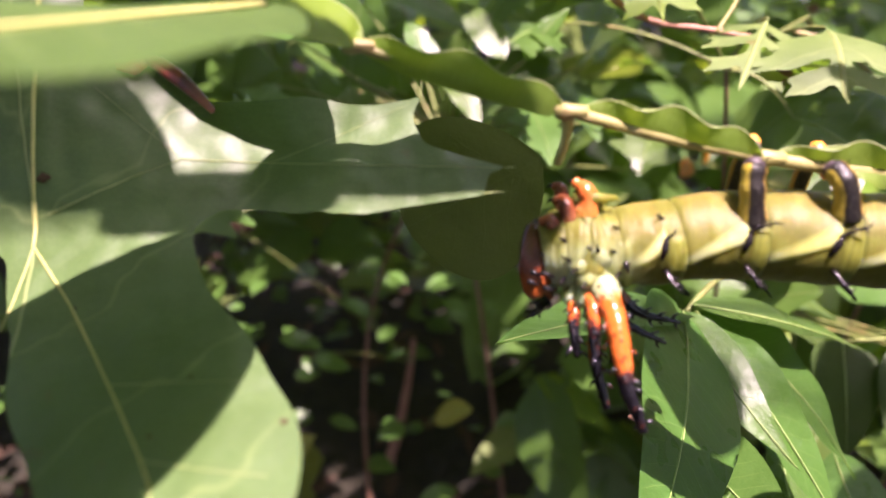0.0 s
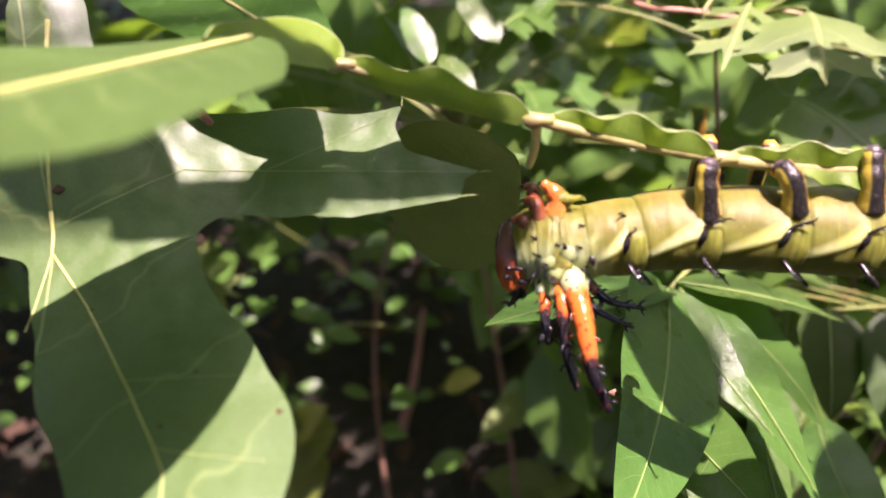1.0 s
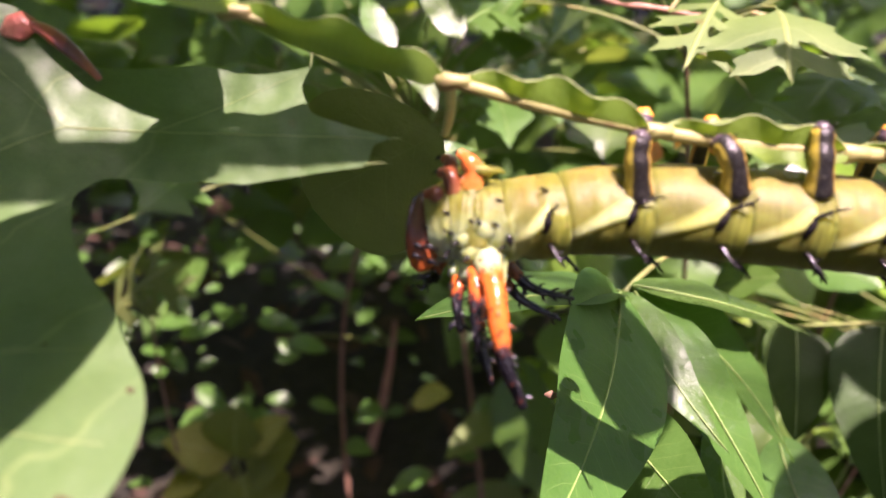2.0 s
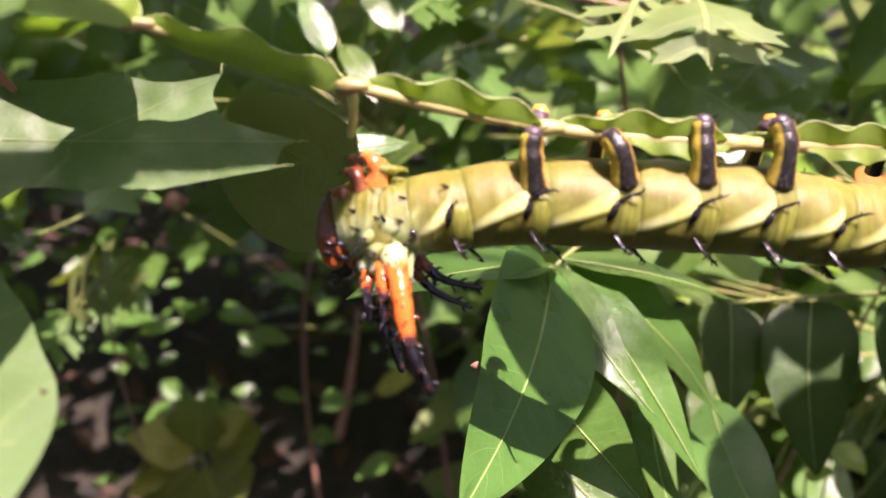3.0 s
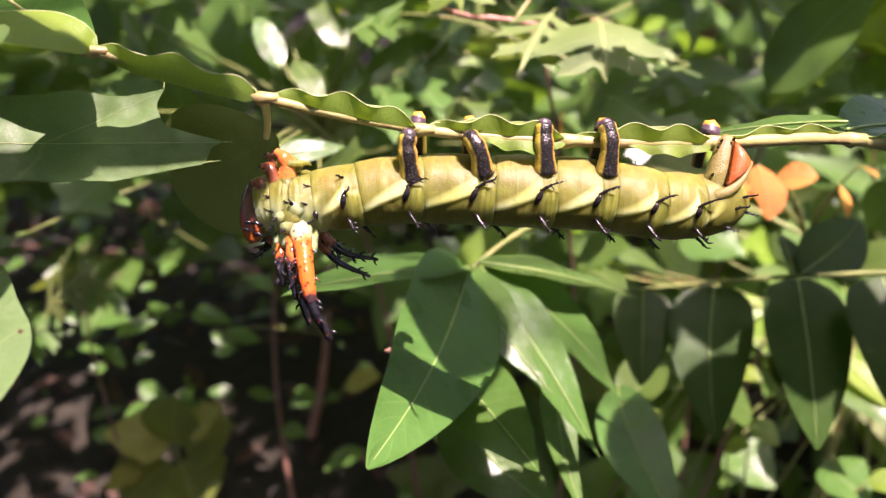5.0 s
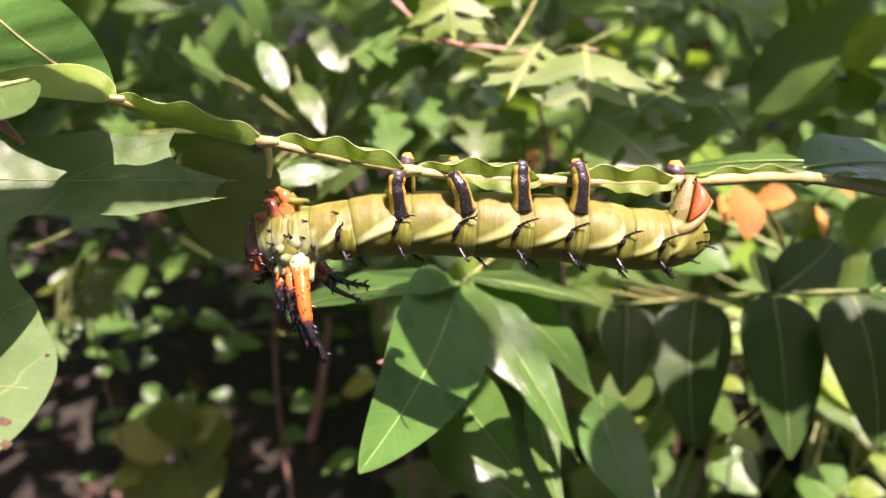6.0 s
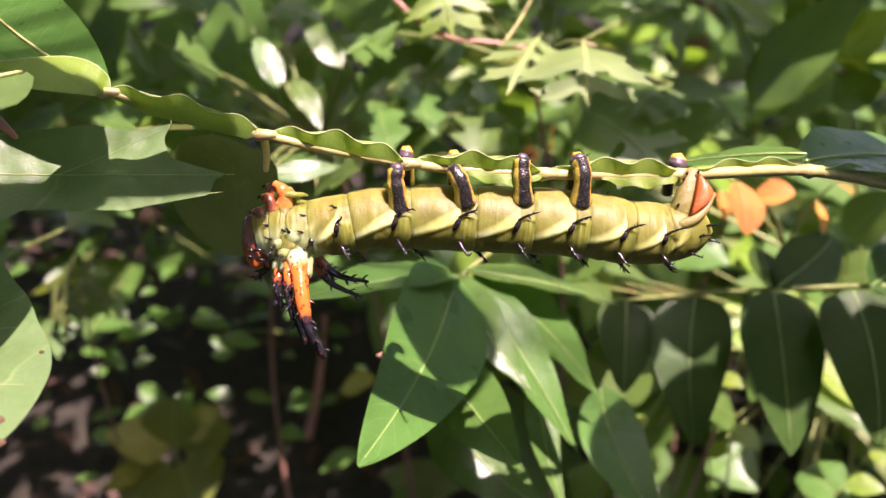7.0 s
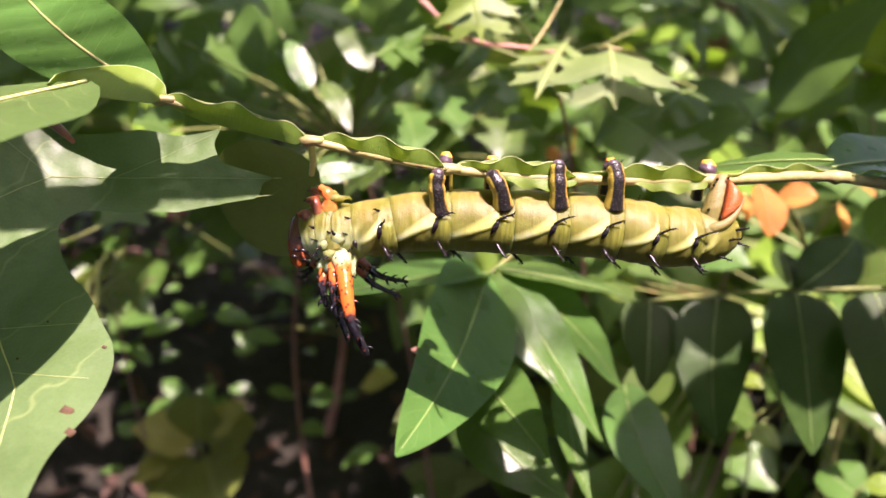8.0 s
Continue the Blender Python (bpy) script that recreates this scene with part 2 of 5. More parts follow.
LEG = along_material("leg", [(0.0, (0.50, 0.30, 0.06)), (0.30, (0.60, 0.16, 0.03)), (0.6, (0.55, 0.12, 0.02)), (1.0, (0.60, 0.15, 0.03))], 0.25, jag=0.2, coat=0.4)
# Darker copy of LEG: the shade on the other legs is in this colour.
LEG_SHADED = along_material("shaded_leg", [(0.0, (0.20, 0.10, 0.03)), (0.4, (0.15, 0.040, 0.014)), (1.0, (0.26, 0.065, 0.018))], 0.3, jag=0.2, coat=0.3)
BLISTER = along_material("blister", [(0.0, (0.50, 0.20, 0.12)), (0.5, (0.62, 0.17, 0.13)), (1.0, (0.55, 0.14, 0.08))], 0.45, jag=0.5, coat=0.1)
GALL = along_material("gall", [(0.0, (0.62, 0.16, 0.12)), (0.35, (0.55, 0.13, 0.08)), (0.6, (0.15, 0.05, 0.06)), (1.0, (0.36, 0.10, 0.05))], 0.3, jag=0.4, coat=0.4)


def floor_material():
    m = Net("forest_floor")
    a, b, c = m.noise(7.0, 5.0, 0.65), m.noise(45.0, 4.0, 0.7), m.noise(260.0, 3.0)
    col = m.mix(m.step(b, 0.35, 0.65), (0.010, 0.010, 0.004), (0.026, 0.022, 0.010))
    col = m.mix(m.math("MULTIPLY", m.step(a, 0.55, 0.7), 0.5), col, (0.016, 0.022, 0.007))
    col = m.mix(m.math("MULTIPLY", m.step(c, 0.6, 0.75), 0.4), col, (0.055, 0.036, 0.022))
    pr = m.n("BsdfPrincipled", Base_Color=col, Roughness=0.9, Normal=m.bump(m.math("ADD", b, m.math("MULTIPLY", c, 0.4)), 0.8, 0.02))
    return m.done(pr.outputs[0])


FLOOR = floor_material()

# ---- building helpers ----
RIGHT, UP, AWAY = Vector((0.9985, 0.0048, 0.0546)), Vector((-0.0505, 0.4656, 0.8836)), Vector((0.0212, 0.8850, -0.4651))
WHERE = {}


def thing(name, at, label, category, group="", kind=""):
    ob = new(name)
    ob.empty_display_size = 0.01
    ob.location = at
    WHERE[ob] = Vector(at)
    return tagged(ob, label, category, group, kind)


def part(name, bm, material, parent, label="", smooth=True, pivot=None):
    """Links a bmesh, modelled in world metres, as one mesh under its parent."""
    at = Vector(pivot) if pivot else WHERE[parent]
    bmesh.ops.translate(bm, verts=bm.verts, vec=-at)
    me = bpy.data.meshes.new(name)
    bm.to_mesh(me)
    bm.free()
    me.materials.append(material)
    if smooth:
        me.shade_smooth()
    ob = new(name, me)
    ob.parent = parent
    ob.location = at - WHERE[parent]
    WHERE[ob] = at
    return tagged(ob, label)


def spline(points, n):
    """A smooth curve through the points, n steps between two of them."""
    p = [Vector(q) for q in points]
    p = [p[0] * 2 - p[1], *p, p[-1] * 2 - p[-2]]
    out = []
    for i in range(1, len(p) - 2):
        a, b, c, d = p[i - 1 : i + 3]
        for k in range(n):
            t = k / n
            out.append(0.5 * (2 * b + (c - a) * t + (2 * a - 5 * b + 4 * c - d) * t * t + (3 * b - a - 3 * c + d) * t**3))
    return [*out, p[-2]]


def bezier(a, b, sag, n):
    a, b, s = Vector(a), Vector(b), Vector(sag)
    return [a.lerp(b, k / n) + s * (4 * k / n * (1 - k / n)) for k in range(n + 1)]


def tube(bm, pts, radius, sides=9, flat=1.0, ref=None, lump=None):
    """A tube along pts with a rounded end; radius(f) for f from 0 to 1. Sets the attributes along and around."""
    along = bm.verts.layers.float.get("along") or bm.verts.layers.float.new("along")
    around = bm.verts.layers.float.get("around") or bm.verts.layers.float.new("around")
    ref = Vector(ref) if ref else -AWAY
    rings, n = [], len(pts)
    for i, p in enumerate(pts):
        d = (pts[min(i + 1, n - 1)] - pts[max(i - 1, 0)]).normalized()
        s = d.cross(ref)
        s = s.normalized() if s.length > 1e-6 else d.orthogonal().normalized()
        w = s.cross(d)
        f = i / (n - 1)
        r, ring = radius(f), []
        for k in range(sides):
            a = 2 * math.pi * k / sides
            rr = r * (1 + (lump(f, a) if lump else 0))
            v = bm.verts.new(p + s * (rr * math.cos(a)) + w * (rr * flat * math.sin(a)))
            v[along], v[around] = f, 0.5 - 0.5 * math.cos(a)
            ring.append(v)
        rings.append(ring)
    for a, b in zip(rings, rings[1:]):
        for k in range(sides):
            bm.faces.new((a[k], a[(k + 1) % sides], b[(k + 1) % sides], b[k]))
    for ring, f, p in ((rings[0], 0.0, pts[0]), (rings[-1], 1.0, pts[-1])):
        d = (pts[0] - pts[1] if f == 0 else pts[-1] - pts[-2]).normalized()
        c = bm.verts.new(p + d * radius(f) * 0.6)
        c[along], c[around] = f, 0.5
        for k in range(sides):
            tri = (ring[k], ring[(k + 1) % sides], c)
            bm.faces.new(tri if f == 1 else tri[::-1])
    return bm


def taper(a, b, power=1.0):
    return lambda f: a + (b - a) * f**power


PROFILES = {
    "stub": lambda u: max(0.0, math.sin(math.pi * u)) ** 0.12,
    "ovate": lambda u: max(0.0, math.sin(math.pi * u**0.72)) ** 0.85,
    "oval": lambda u: max(0.0, math.sin(math.pi * u**0.9)) ** 0.75,
    "lance": lambda u: max(0.0, math.sin(math.pi * u**0.62)) ** 1.25,
    "drop": lambda u: max(0.0, math.sin(math.pi * u**0.55)) ** 0.7,
    "blunt": lambda u: max(0.0, math.sin(math.pi * u**1.25)) ** 0.5,
    "bay": lambda u: max(0.0, math.sin(math.pi * u)) ** 0.8 * (0.72 + 0.28 * math.sin(u * 19 + 0.6)),
}


def blade(bm, base, tip, face, width, shape="ovate", bend=0.0, fold=0.12, wave=0.0, nu=18, nv=4, seed=0.0, side_bend=0.0):
    """A leaf blade from base to tip whose upper side looks towards face: arched by bend, creased by fold, its margin ruffled by wave."""
    uv = bm.loops.layers.uv.get("UVMap") or bm.loops.layers.uv.new("UVMap")
    base, tip = Vector(base), Vector(tip)
    ax = tip - base
    n = Vector(face) - ax * (Vector(face).dot(ax) / ax.length_squared)
    n.normalize()
    s = ax.normalized().cross(n)
    prof, rows = PROFILES[shape], []
    for i in range(nu + 1):
        u = i / nu
        w = 0.5 * width * prof(min(max(u, 0.004), 0.996))
        mid = base + ax * u + n * (bend * ax.length * 4 * u * (1 - u)) + s * (side_bend * ax.length * 4 * u * (1 - u))
        row = []
        for j in range(-nv, nv + 1):
            v = j / nv
            ruffle = wave * width * v * v * math.sin(u * 17 + seed + (1.3 if v > 0 else 0.0)) + 0.012 * width * noise.noise((u * 6 + seed, v * 2, seed))
            row.append((bm.verts.new(mid + s * (v * w) + n * (fold * abs(v) * w + ruffle)), (u, 0.5 + 0.5 * v)))
        rows.append(row)
    for a, b in zip(rows, rows[1:]):
        for k in range(2 * nv):
            quad = (a[k], a[k + 1], b[k + 1], b[k])
            f = bm.faces.new([q[0] for q in quad])
            for loop, q in zip(f.loops, quad):
                loop[uv].uv = q[1]
    return bm


def midline(base, tip, face, bend, side_bend, upto=0.97, n=12, lift=0.0004):
    base, tip = Vector(base), Vector(tip)
    ax = tip - base
    nn = (Vector(face) - ax * (Vector(face).dot(ax) / ax.length_squared)).normalized()
    s = ax.normalized().cross(nn)
    return [base + ax * u + nn * (bend * ax.length * 4 * u * (1 - u) + lift) + s * (side_bend * ax.length * 4 * u * (1 - u)) for u in [upto * k / n for k in range(n + 1)]]


def leaf_part(parent, name, base, tip, face, width, material, shape="ovate", bend=0.0, fold=0.12, wave=0.0, seed=0.0, side_bend=0.0, rib=0.0006, label="", nu=18, nv=4, rib_material=None):
    """A leaf with its blade and, where rib is given, a raised midrib of its own."""
    ob = part(name, blade(bmesh.new(), base, tip, face, width, shape, bend, fold, wave, nu, nv, seed, side_bend), material, parent, label)
    if rib:
        line = midline(base, tip, face, bend, side_bend)
        part("midrib", tube(bmesh.new(), line, taper(rib, rib * 0.25), 6), rib_material or (MIDRIB if material in (SUMAC, YELLOW) else RIB_GREEN), ob)
    return ob


def lobed(lobes, smooth, cell):
    """The flat outline of a lobed leaf as the smooth union of tapered lobes (x0, y0, r0, x1, y1, r1), cut into cells: vertices and faces."""
    lo = np.array([[min(l[0] - l[2], l[3] - l[5]), min(l[1] - l[2], l[4] - l[5])] for l in lobes]).min(0) - 2 * cell
    hi = np.array([[max(l[0] + l[2], l[3] + l[5]), max(l[1] + l[2], l[4] + l[5])] for l in lobes]).max(0) + 2 * cell
    nx, ny = [int(k) + 2 for k in (hi - lo) / cell]
    gx, gy = np.meshgrid(lo[0] + cell * np.arange(nx), lo[1] + cell * np.arange(ny), indexing="ij")
    total = np.zeros_like(gx)
    for x0, y0, r0, x1, y1, r1 in lobes:
        dx, dy = x1 - x0, y1 - y0
        h = np.clip(((gx - x0) * dx + (gy - y0) * dy) / (dx * dx + dy * dy), 0, 1)
        d = np.hypot(gx - x0 - h * dx, gy - y0 - h * dy) - (r0 + (r1 - r0) * h)
        total += np.exp(-np.clip(d / smooth, -60, 60))
    field = -smooth * np.log(total + 1e-30)
    verts, faces, seen = [], [], {}

    def vert(key, x, y):
        if key not in seen:
            seen[key] = len(verts)
            verts.append((x, y))
        return seen[key]

    for i in range(nx - 1):
        for j in range(ny - 1):
            c = [(i, j), (i + 1, j), (i + 1, j + 1), (i, j + 1)]
            f = [field[q] for q in c]
            if min(f) >= 0:
                continue
            poly = []
            for k in range(4):
                a, b, fa, fb = c[k], c[(k + 1) % 4], f[k], f[(k + 1) % 4]
                if fa < 0:
                    poly.append(vert(a, gx[a], gy[a]))
                if (fa < 0) != (fb < 0):
                    t = fa / (fa - fb)
                    poly.append(vert((min(a, b), max(a, b)), gx[a] + t * (gx[b] - gx[a]), gy[a] + t * (gy[b] - gy[a])))
            if len(poly) > 2:
                faces.append(poly)
    return verts, faces


def lobed_blade(lobes, smooth, cell, place, size):
    """A lobed leaf blade; place(x, y) lays a flat point into the world."""
    verts, faces = lobed(lobes, smooth, cell)
    bm = bmesh.new()
    uv = bm.loops.layers.uv.new("UVMap")
    vs = [bm.verts.new(place(x, y)) for x, y in verts]
    for f in faces:
        face = bm.faces.new([vs[k] for k in f])
        for loop, k in zip(face.loops, f):
            loop[uv].uv = (verts[k][1] / size, 0.5 + verts[k][0] / size)
    return bm


# ---- the forest floor ----
def forest_floor():
    bm = bmesh.new()
    n, grid = 60, []
    for i in range(n + 1):
        row = []
        for j in range(n + 1):
            x, y = [math.copysign(abs(k / n * 2 - 1) ** 3 * 60, k / n * 2 - 1) for k in (i, j)]
            z = 0.03 * noise.noise((x * 3, y * 3, 0)) + 0.10 * noise.noise((x * 0.6, y * 0.6, 4))
            row.append(bm.verts.new((x, y + 0.6, z)))
        grid.append(row)
    for i in range(n):
        for j in range(n):
            bm.faces.new((grid[i][j], grid[i + 1][j], grid[i + 1][j + 1], grid[i][j + 1]))
    me = bpy.data.meshes.new("ground")
    bm.to_mesh(me)
    bm.free()
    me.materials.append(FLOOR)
    me.shade_smooth()
    return tagged(new("ground", me), "dark forest floor of soil and old leaf litter", "ground", kind="structure")


forest_floor()

# ---- the winged sumac leaf that carries the caterpillar ----
NODES = [(-0.1113, -0.0039, 0.6278), (-0.0725, -0.0040, 0.6188), (-0.0352, -0.0019, 0.6121), (0.0013, 0.0008, 0.6102), (0.0407, 0.0101, 0.6083), (0.0815, 0.0204, 0.6074), (0.1237, 0.0307, 0.5985)]


def rachis_wing(a, b, out, width, waves, phase, droop=0.0, drop=0.0, toward=(0, 0, 0)):
    """One wing between two nodes: a leafy strip, widest past its middle, with a wavy margin."""
    bm = bmesh.new()
    uv = bm.loops.layers.uv.new("UVMap")
    a, b, out = Vector(a), Vector(b), Vector(out)
    n, m, rows, rim = 40, 4, [], []
    ax = b - a
    nor = ax.normalized().cross(out)
    for i in range(n + 1):
        u = i / n
        w = width * max(0.0, math.sin(math.pi * min(max(u, 0.0), 1.0))) ** 0.45 * (0.75 + 0.25 * u)
        row = []
        for j in range(m + 1):
            v = j / m
            foot = -drop * min(1.0, max(0.0, (u - 0.12) / 0.22)) * min(1.0, (1 - u) / 0.08)
            p = a + ax * u + Vector(toward) * (foot * -0.8) + out * (foot + (w - foot) * v * (1 - 0.13 * math.sin(u * waves + phase) * v)) + nor * (width * 0.22 * v * v * math.sin(u * waves + phase + 1.0) + droop * v * v)
            row.append((bm.verts.new(p), (u, 0.5 + 0.46 * v)))
        rows.append(row)
        rim.append(row[-1][0].co.copy())
    for r, s in zip(rows, rows[1:]):
        for k in range(m):
            quad = (r[k], r[k + 1], s[k + 1], s[k])
            f = bm.faces.new([q[0] for q in quad])
            for loop, q in zip(f.loops, quad):
                loop[uv].uv = q[1]
    return bm, rim


def sumac_leaf():
    leaf = thing("sumac_leaf", NODES[-1], "green winged sumac leaf with ruffled wings along its pale stalk", "leaf")
    pts = [Vector(p) for p in NODES]
    line = spline(pts, 10)
    part("stalk", tube(bmesh.new(), line, lambda f: 0.0009 + 0.0010 * f + 0.0001 * math.sin(f * 37), 10), STALK, leaf, "pale yellow hairy stalk")
    for k, p in enumerate(pts[:-1]):
        bm = bmesh.new()
        tube(bm, [p - RIGHT * 0.0022, p - RIGHT * 0.0008, p + RIGHT * 0.0012, p + RIGHT * 0.0034], lambda f, k=k: 0.0009 + 0.00012 * k + 0.0007 * math.sin(math.pi * min(1, f + 0.15)), 9, lump=lambda f, a: 0.12 * math.sin(a * 3 + f * 5))
        part("node", bm, STALK, leaf, "swollen pale joint")
    back = (UP * 0.94 + AWAY * 0.25).normalized()
    front = (UP * 0.84 - AWAY * 0.54).normalized()
    low = (-UP * 0.97 - AWAY * 0.22).normalized()
    widths = [0.0050, 0.0050, 0.0046, 0.0045, 0.0048, 0.0052]
    for k in range(6):
        a, b = pts[k] + RIGHT * (0.0014 if k else -0.0040), pts[k + 1] - RIGHT * 0.0006
        for out, wide, ph in ((front, 1.0, 0.4 + k), (back, 0.95, 2.0 + 1.7 * k), (low, 1.0, 4.0 + k))[: 2 if k < 2 else 3 if k < 4 else 1]:
            bm, rim = rachis_wing(a if out != low else a.lerp(b, 0.34) - AWAY * 0.0012, b if out != low else b - AWAY * 0.0012, out, widths[k] * wide, 18.0, ph, 0.0, (0.0024 if k == 0 else 0.0014 + 0.00025 * k if k < 4 else -0.0006) if out == front else 0.0, -AWAY)
            wing = part("wing", bm, WING, leaf)
            if out != low:
                part("rim", tube(bmesh.new(), rim, lambda f: 0.00011, 5), RIM, wing, "pale wavy margin")
    # the wing that runs on to the end of the leaf
    bm, rim = rachis_wing((-0.1300, -0.0270, 0.6375), pts[0] + RIGHT * 0.0006, (UP * 0.86 + AWAY * 0.50).normalized(), 0.0105, 5.0, 1.0, 0.0, 0.0020, -AWAY)
    wing = part("wing", bm, LIME, leaf)
    part("rim", tube(bmesh.new(), rim, lambda f: 0.00012, 5), RIM, wing, "pale margin")
    part("stalk", tube(bmesh.new(), bezier(pts[0], (-0.1300, -0.0255, 0.6370), UP * 0.0005, 8), taper(0.0010, 0.0006), 8), STALK, leaf)
    # the end leaflet
    e = pts[0]
    leaf_part(leaf, "leaflet", (-0.1225, -0.0220, 0.6372), (-0.1590, -0.1210, 0.6480), (-0.08, -0.05, 1.0), 0.056, SUMAC, "oval", 0.0, 0.01, 0.012, 1.0, 0.0, 0.0005)
    leaf_part(leaf, "leaflet", e, (-0.1822, 0.0668, 0.6469), UP * 0.6 - AWAY * 0.8, 0.032, HICKORY, "oval", 0.03, 0.10, 0.01, 2.0, -0.06, 0.0005, rib_material=MIDRIB)
    # the leaflet behind the head
    leaf_part(leaf, "leaflet", (-0.0746, 0.0214, 0.6000), (-0.1026, 0.0185, 0.5825), -AWAY - UP * 0.2, 0.038, SHADE_LEAF, "blunt", 0.03, 0.06, 0.0, 3.0, 0.0, 0.0)
    part("leaflet_stalk", tube(bmesh.new(), bezier(pts[1], (-0.0729, -0.0006, 0.6075), (0.0006, 0, 0), 6), taper(0.0011, 0.0008), 8), MIDRIB, leaf)
    # leaflets past the tail
    leaf_part(leaf, "leaflet", pts[5] + UP * 0.003 + AWAY * 0.004, (0.1577, 0.0677, 0.5888), UP * 0.8 - AWAY * 0.6, 0.034, HICKORY, "ovate", 0.06, 0.10, 0.02, 4.0, 0.0, 0.0005)
    leaf_part(leaf, "leaflet", pts[5] + AWAY * 0.003 + UP * 0.005, (0.0483, 0.0500, 0.5950), UP * 0.8 - AWAY * 0.6, 0.013, HICKORY, "ovate", 0.03, 0.05, 0.02, 5.0, 0.0, 0.0004)
    return leaf


sumac_leaf()


# ---- the oak leaf ----
def oak_leaf():
    o, ex, ey, n = Vector((-0.1698, -0.0143, 0.5877)), Vector((0.9682, 0.1520, 0.1986)), Vector((-0.2499, 0.5560, 0.7927)), Vector((0.0101, -0.8172, 0.5763))

    def place(x, y):
        h = 2.586 * max(0.0, 0.004 - y) ** 1.4 + 0.0009 * math.sin(x * 90 + y * 40) + 0.0008 * noise.noise((x * 60, y * 60, 2)) + 0.00045 * noise.noise((x * 210, y * 210, 5))
        h -= 0.0025 * max(0.0, (x - 0.036) / 0.012) ** 2 * (1 if y < -0.022 else 0)
        h -= 0.36 * max(0.0, y - 0.003) * min(1.0, max(0.0, (x - 0.005) / 0.065))
        return o + ex * x + ey * y + n * h

    mm = 0.001
    lobes = [
        (5, 52, 8, 4, 12, 11), (4, 10, 12, 13, -6, 16.3), (13, -6, 16.5, 18, -22, 16.5), (18, -22, 16.5, 27, -34, 16.5), (27, -34, 16.5, 33, -45, 17.2), (28, 2, 4.5, 32, 3, 3), (34, -52, 10, 33, -74, 7),
        (10, 17, 10.5, 52, 10.5, 12), (52, 10.5, 12, 66, 9, 8.8), (63, 10.5, 8, 76.3, 18.2, 0.2), (64, 5, 8.2, 89.7, -0.3, 0.15),
        (58, 1, 4.2, 84.5, -4.9, 0.15), (64, 2.5, 6.5, 84, -2.2, 1.7), (0, 8, 10, -34, 20, 9), (12, 36, 6, 23, 34, 2.5), (17, 33, 7, 29.5, 17.5, 7.5),
    ]
    leaf = thing("oak_leaf", place(0.005, 0.052), "large green lobed oak leaf with bristle tips and a nibbled edge", "leaf")
    b = part("blade", lobed_blade([[k * mm for k in l] for l in lobes], 0.0010, 0.0009, place, 0.12), OAK, leaf)
    veins = [(5.5, 50, 0.4, 9, 0.6), (0.4, 9, 0, 0, 0.55), (0, 0, 30, -45, 0.28), (30, -45, 33, -72, 0.2), (3, 6, 29, 12.8, 0.16), (29, 12.8, 57.8, 6.9, 0.10), (57.8, 6.9, 88, 0, 0.08), (46, 9.6, 74, 17, 0.05), (0, 0, -3, -16, 0.22), (19, -29, 41, -32, 0.07), (27, -41, 46, -46, 0.09), (14, 30, 29, 12.8, 0.07)]
    for x0, y0, x1, y1, r in veins:
        pts = [place((x0 + (x1 - x0) * k / 10) * mm, (y0 + (y1 - y0) * k / 10) * mm) + n * 0.0002 for k in range(11)]
        part("vein", tube(bmesh.new(), pts, taper(r * mm, r * mm * 0.6), 6), MIDRIB if r > 0.2 else RIM, b)
    for x, y, dx, dy in ((76.3, 18.0, 1.0, 3.5), (84.5, -4.9, 4, -0.3), (89.7, -0.3, 2, -0.3)):
        a = place(x * mm, y * mm)
        part("bristle", tube(bmesh.new(), bezier(a, a + ex * dx * mm + ey * dy * mm, n * 0.0004, 5), taper(0.00016, 0.00006), 5), RIM, b, "thin dry bristle tip")
    gall_from, gall_to = place(0.0240, 0.0350) + n * 0.001, place(0.0357, 0.0220) + n * 0.0012
    part("gall", tube(bmesh.new(), bezier(gall_from, gall_to, ey * 0.0012 + n * 0.0012, 14), lambda f: 0.0011 * math.sin(math.pi * (0.12 + 0.84 * f)) + 0.0005, 10), GALL, leaf, "glossy red and purple swollen gall")
    patch = bmesh.new()
    tube(patch, [place(0.0188, 0.0335) + n * 0.0005, place(0.0205, 0.0345) + n * 0.0010, place(0.0225, 0.0350) + n * 0.0011, place(0.0246, 0.0345) + n * 0.0009], lambda f: 0.0012 + 0.0020 * math.sin(math.pi * f), 14, 0.35, ref=n, lump=lambda f, q: 0.12 * math.sin(q * 3 + f * 5))
    part("blister", patch, BLISTER, leaf, "pink blister in the blade")
    for x, y, r in ((3.0, 13.0, 1.3), (43.5, -52.5, 1.5), (47.6, -39.2, 0.6), (45.5, -57.0, 1.2), (10, -14, 0.3), (28, -38, 0.35), (33, -30, 0.3)):
        a = place(x * mm, y * mm)
        part("dead_spot", tube(bmesh.new(), [a - ex * r * mm + n * 0.0003, a + n * 0.0005, a + ex * r * mm + n * 0.0003], lambda f: r * mm * (0.25 + 0.6 * math.sin(math.pi * f)), 9, 0.15, ref=n, lump=lambda f, q: 0.2 * math.sin(q * 3)), DEAD_SPOT, b, "brown dead spot")
    return leaf


oak_leaf()


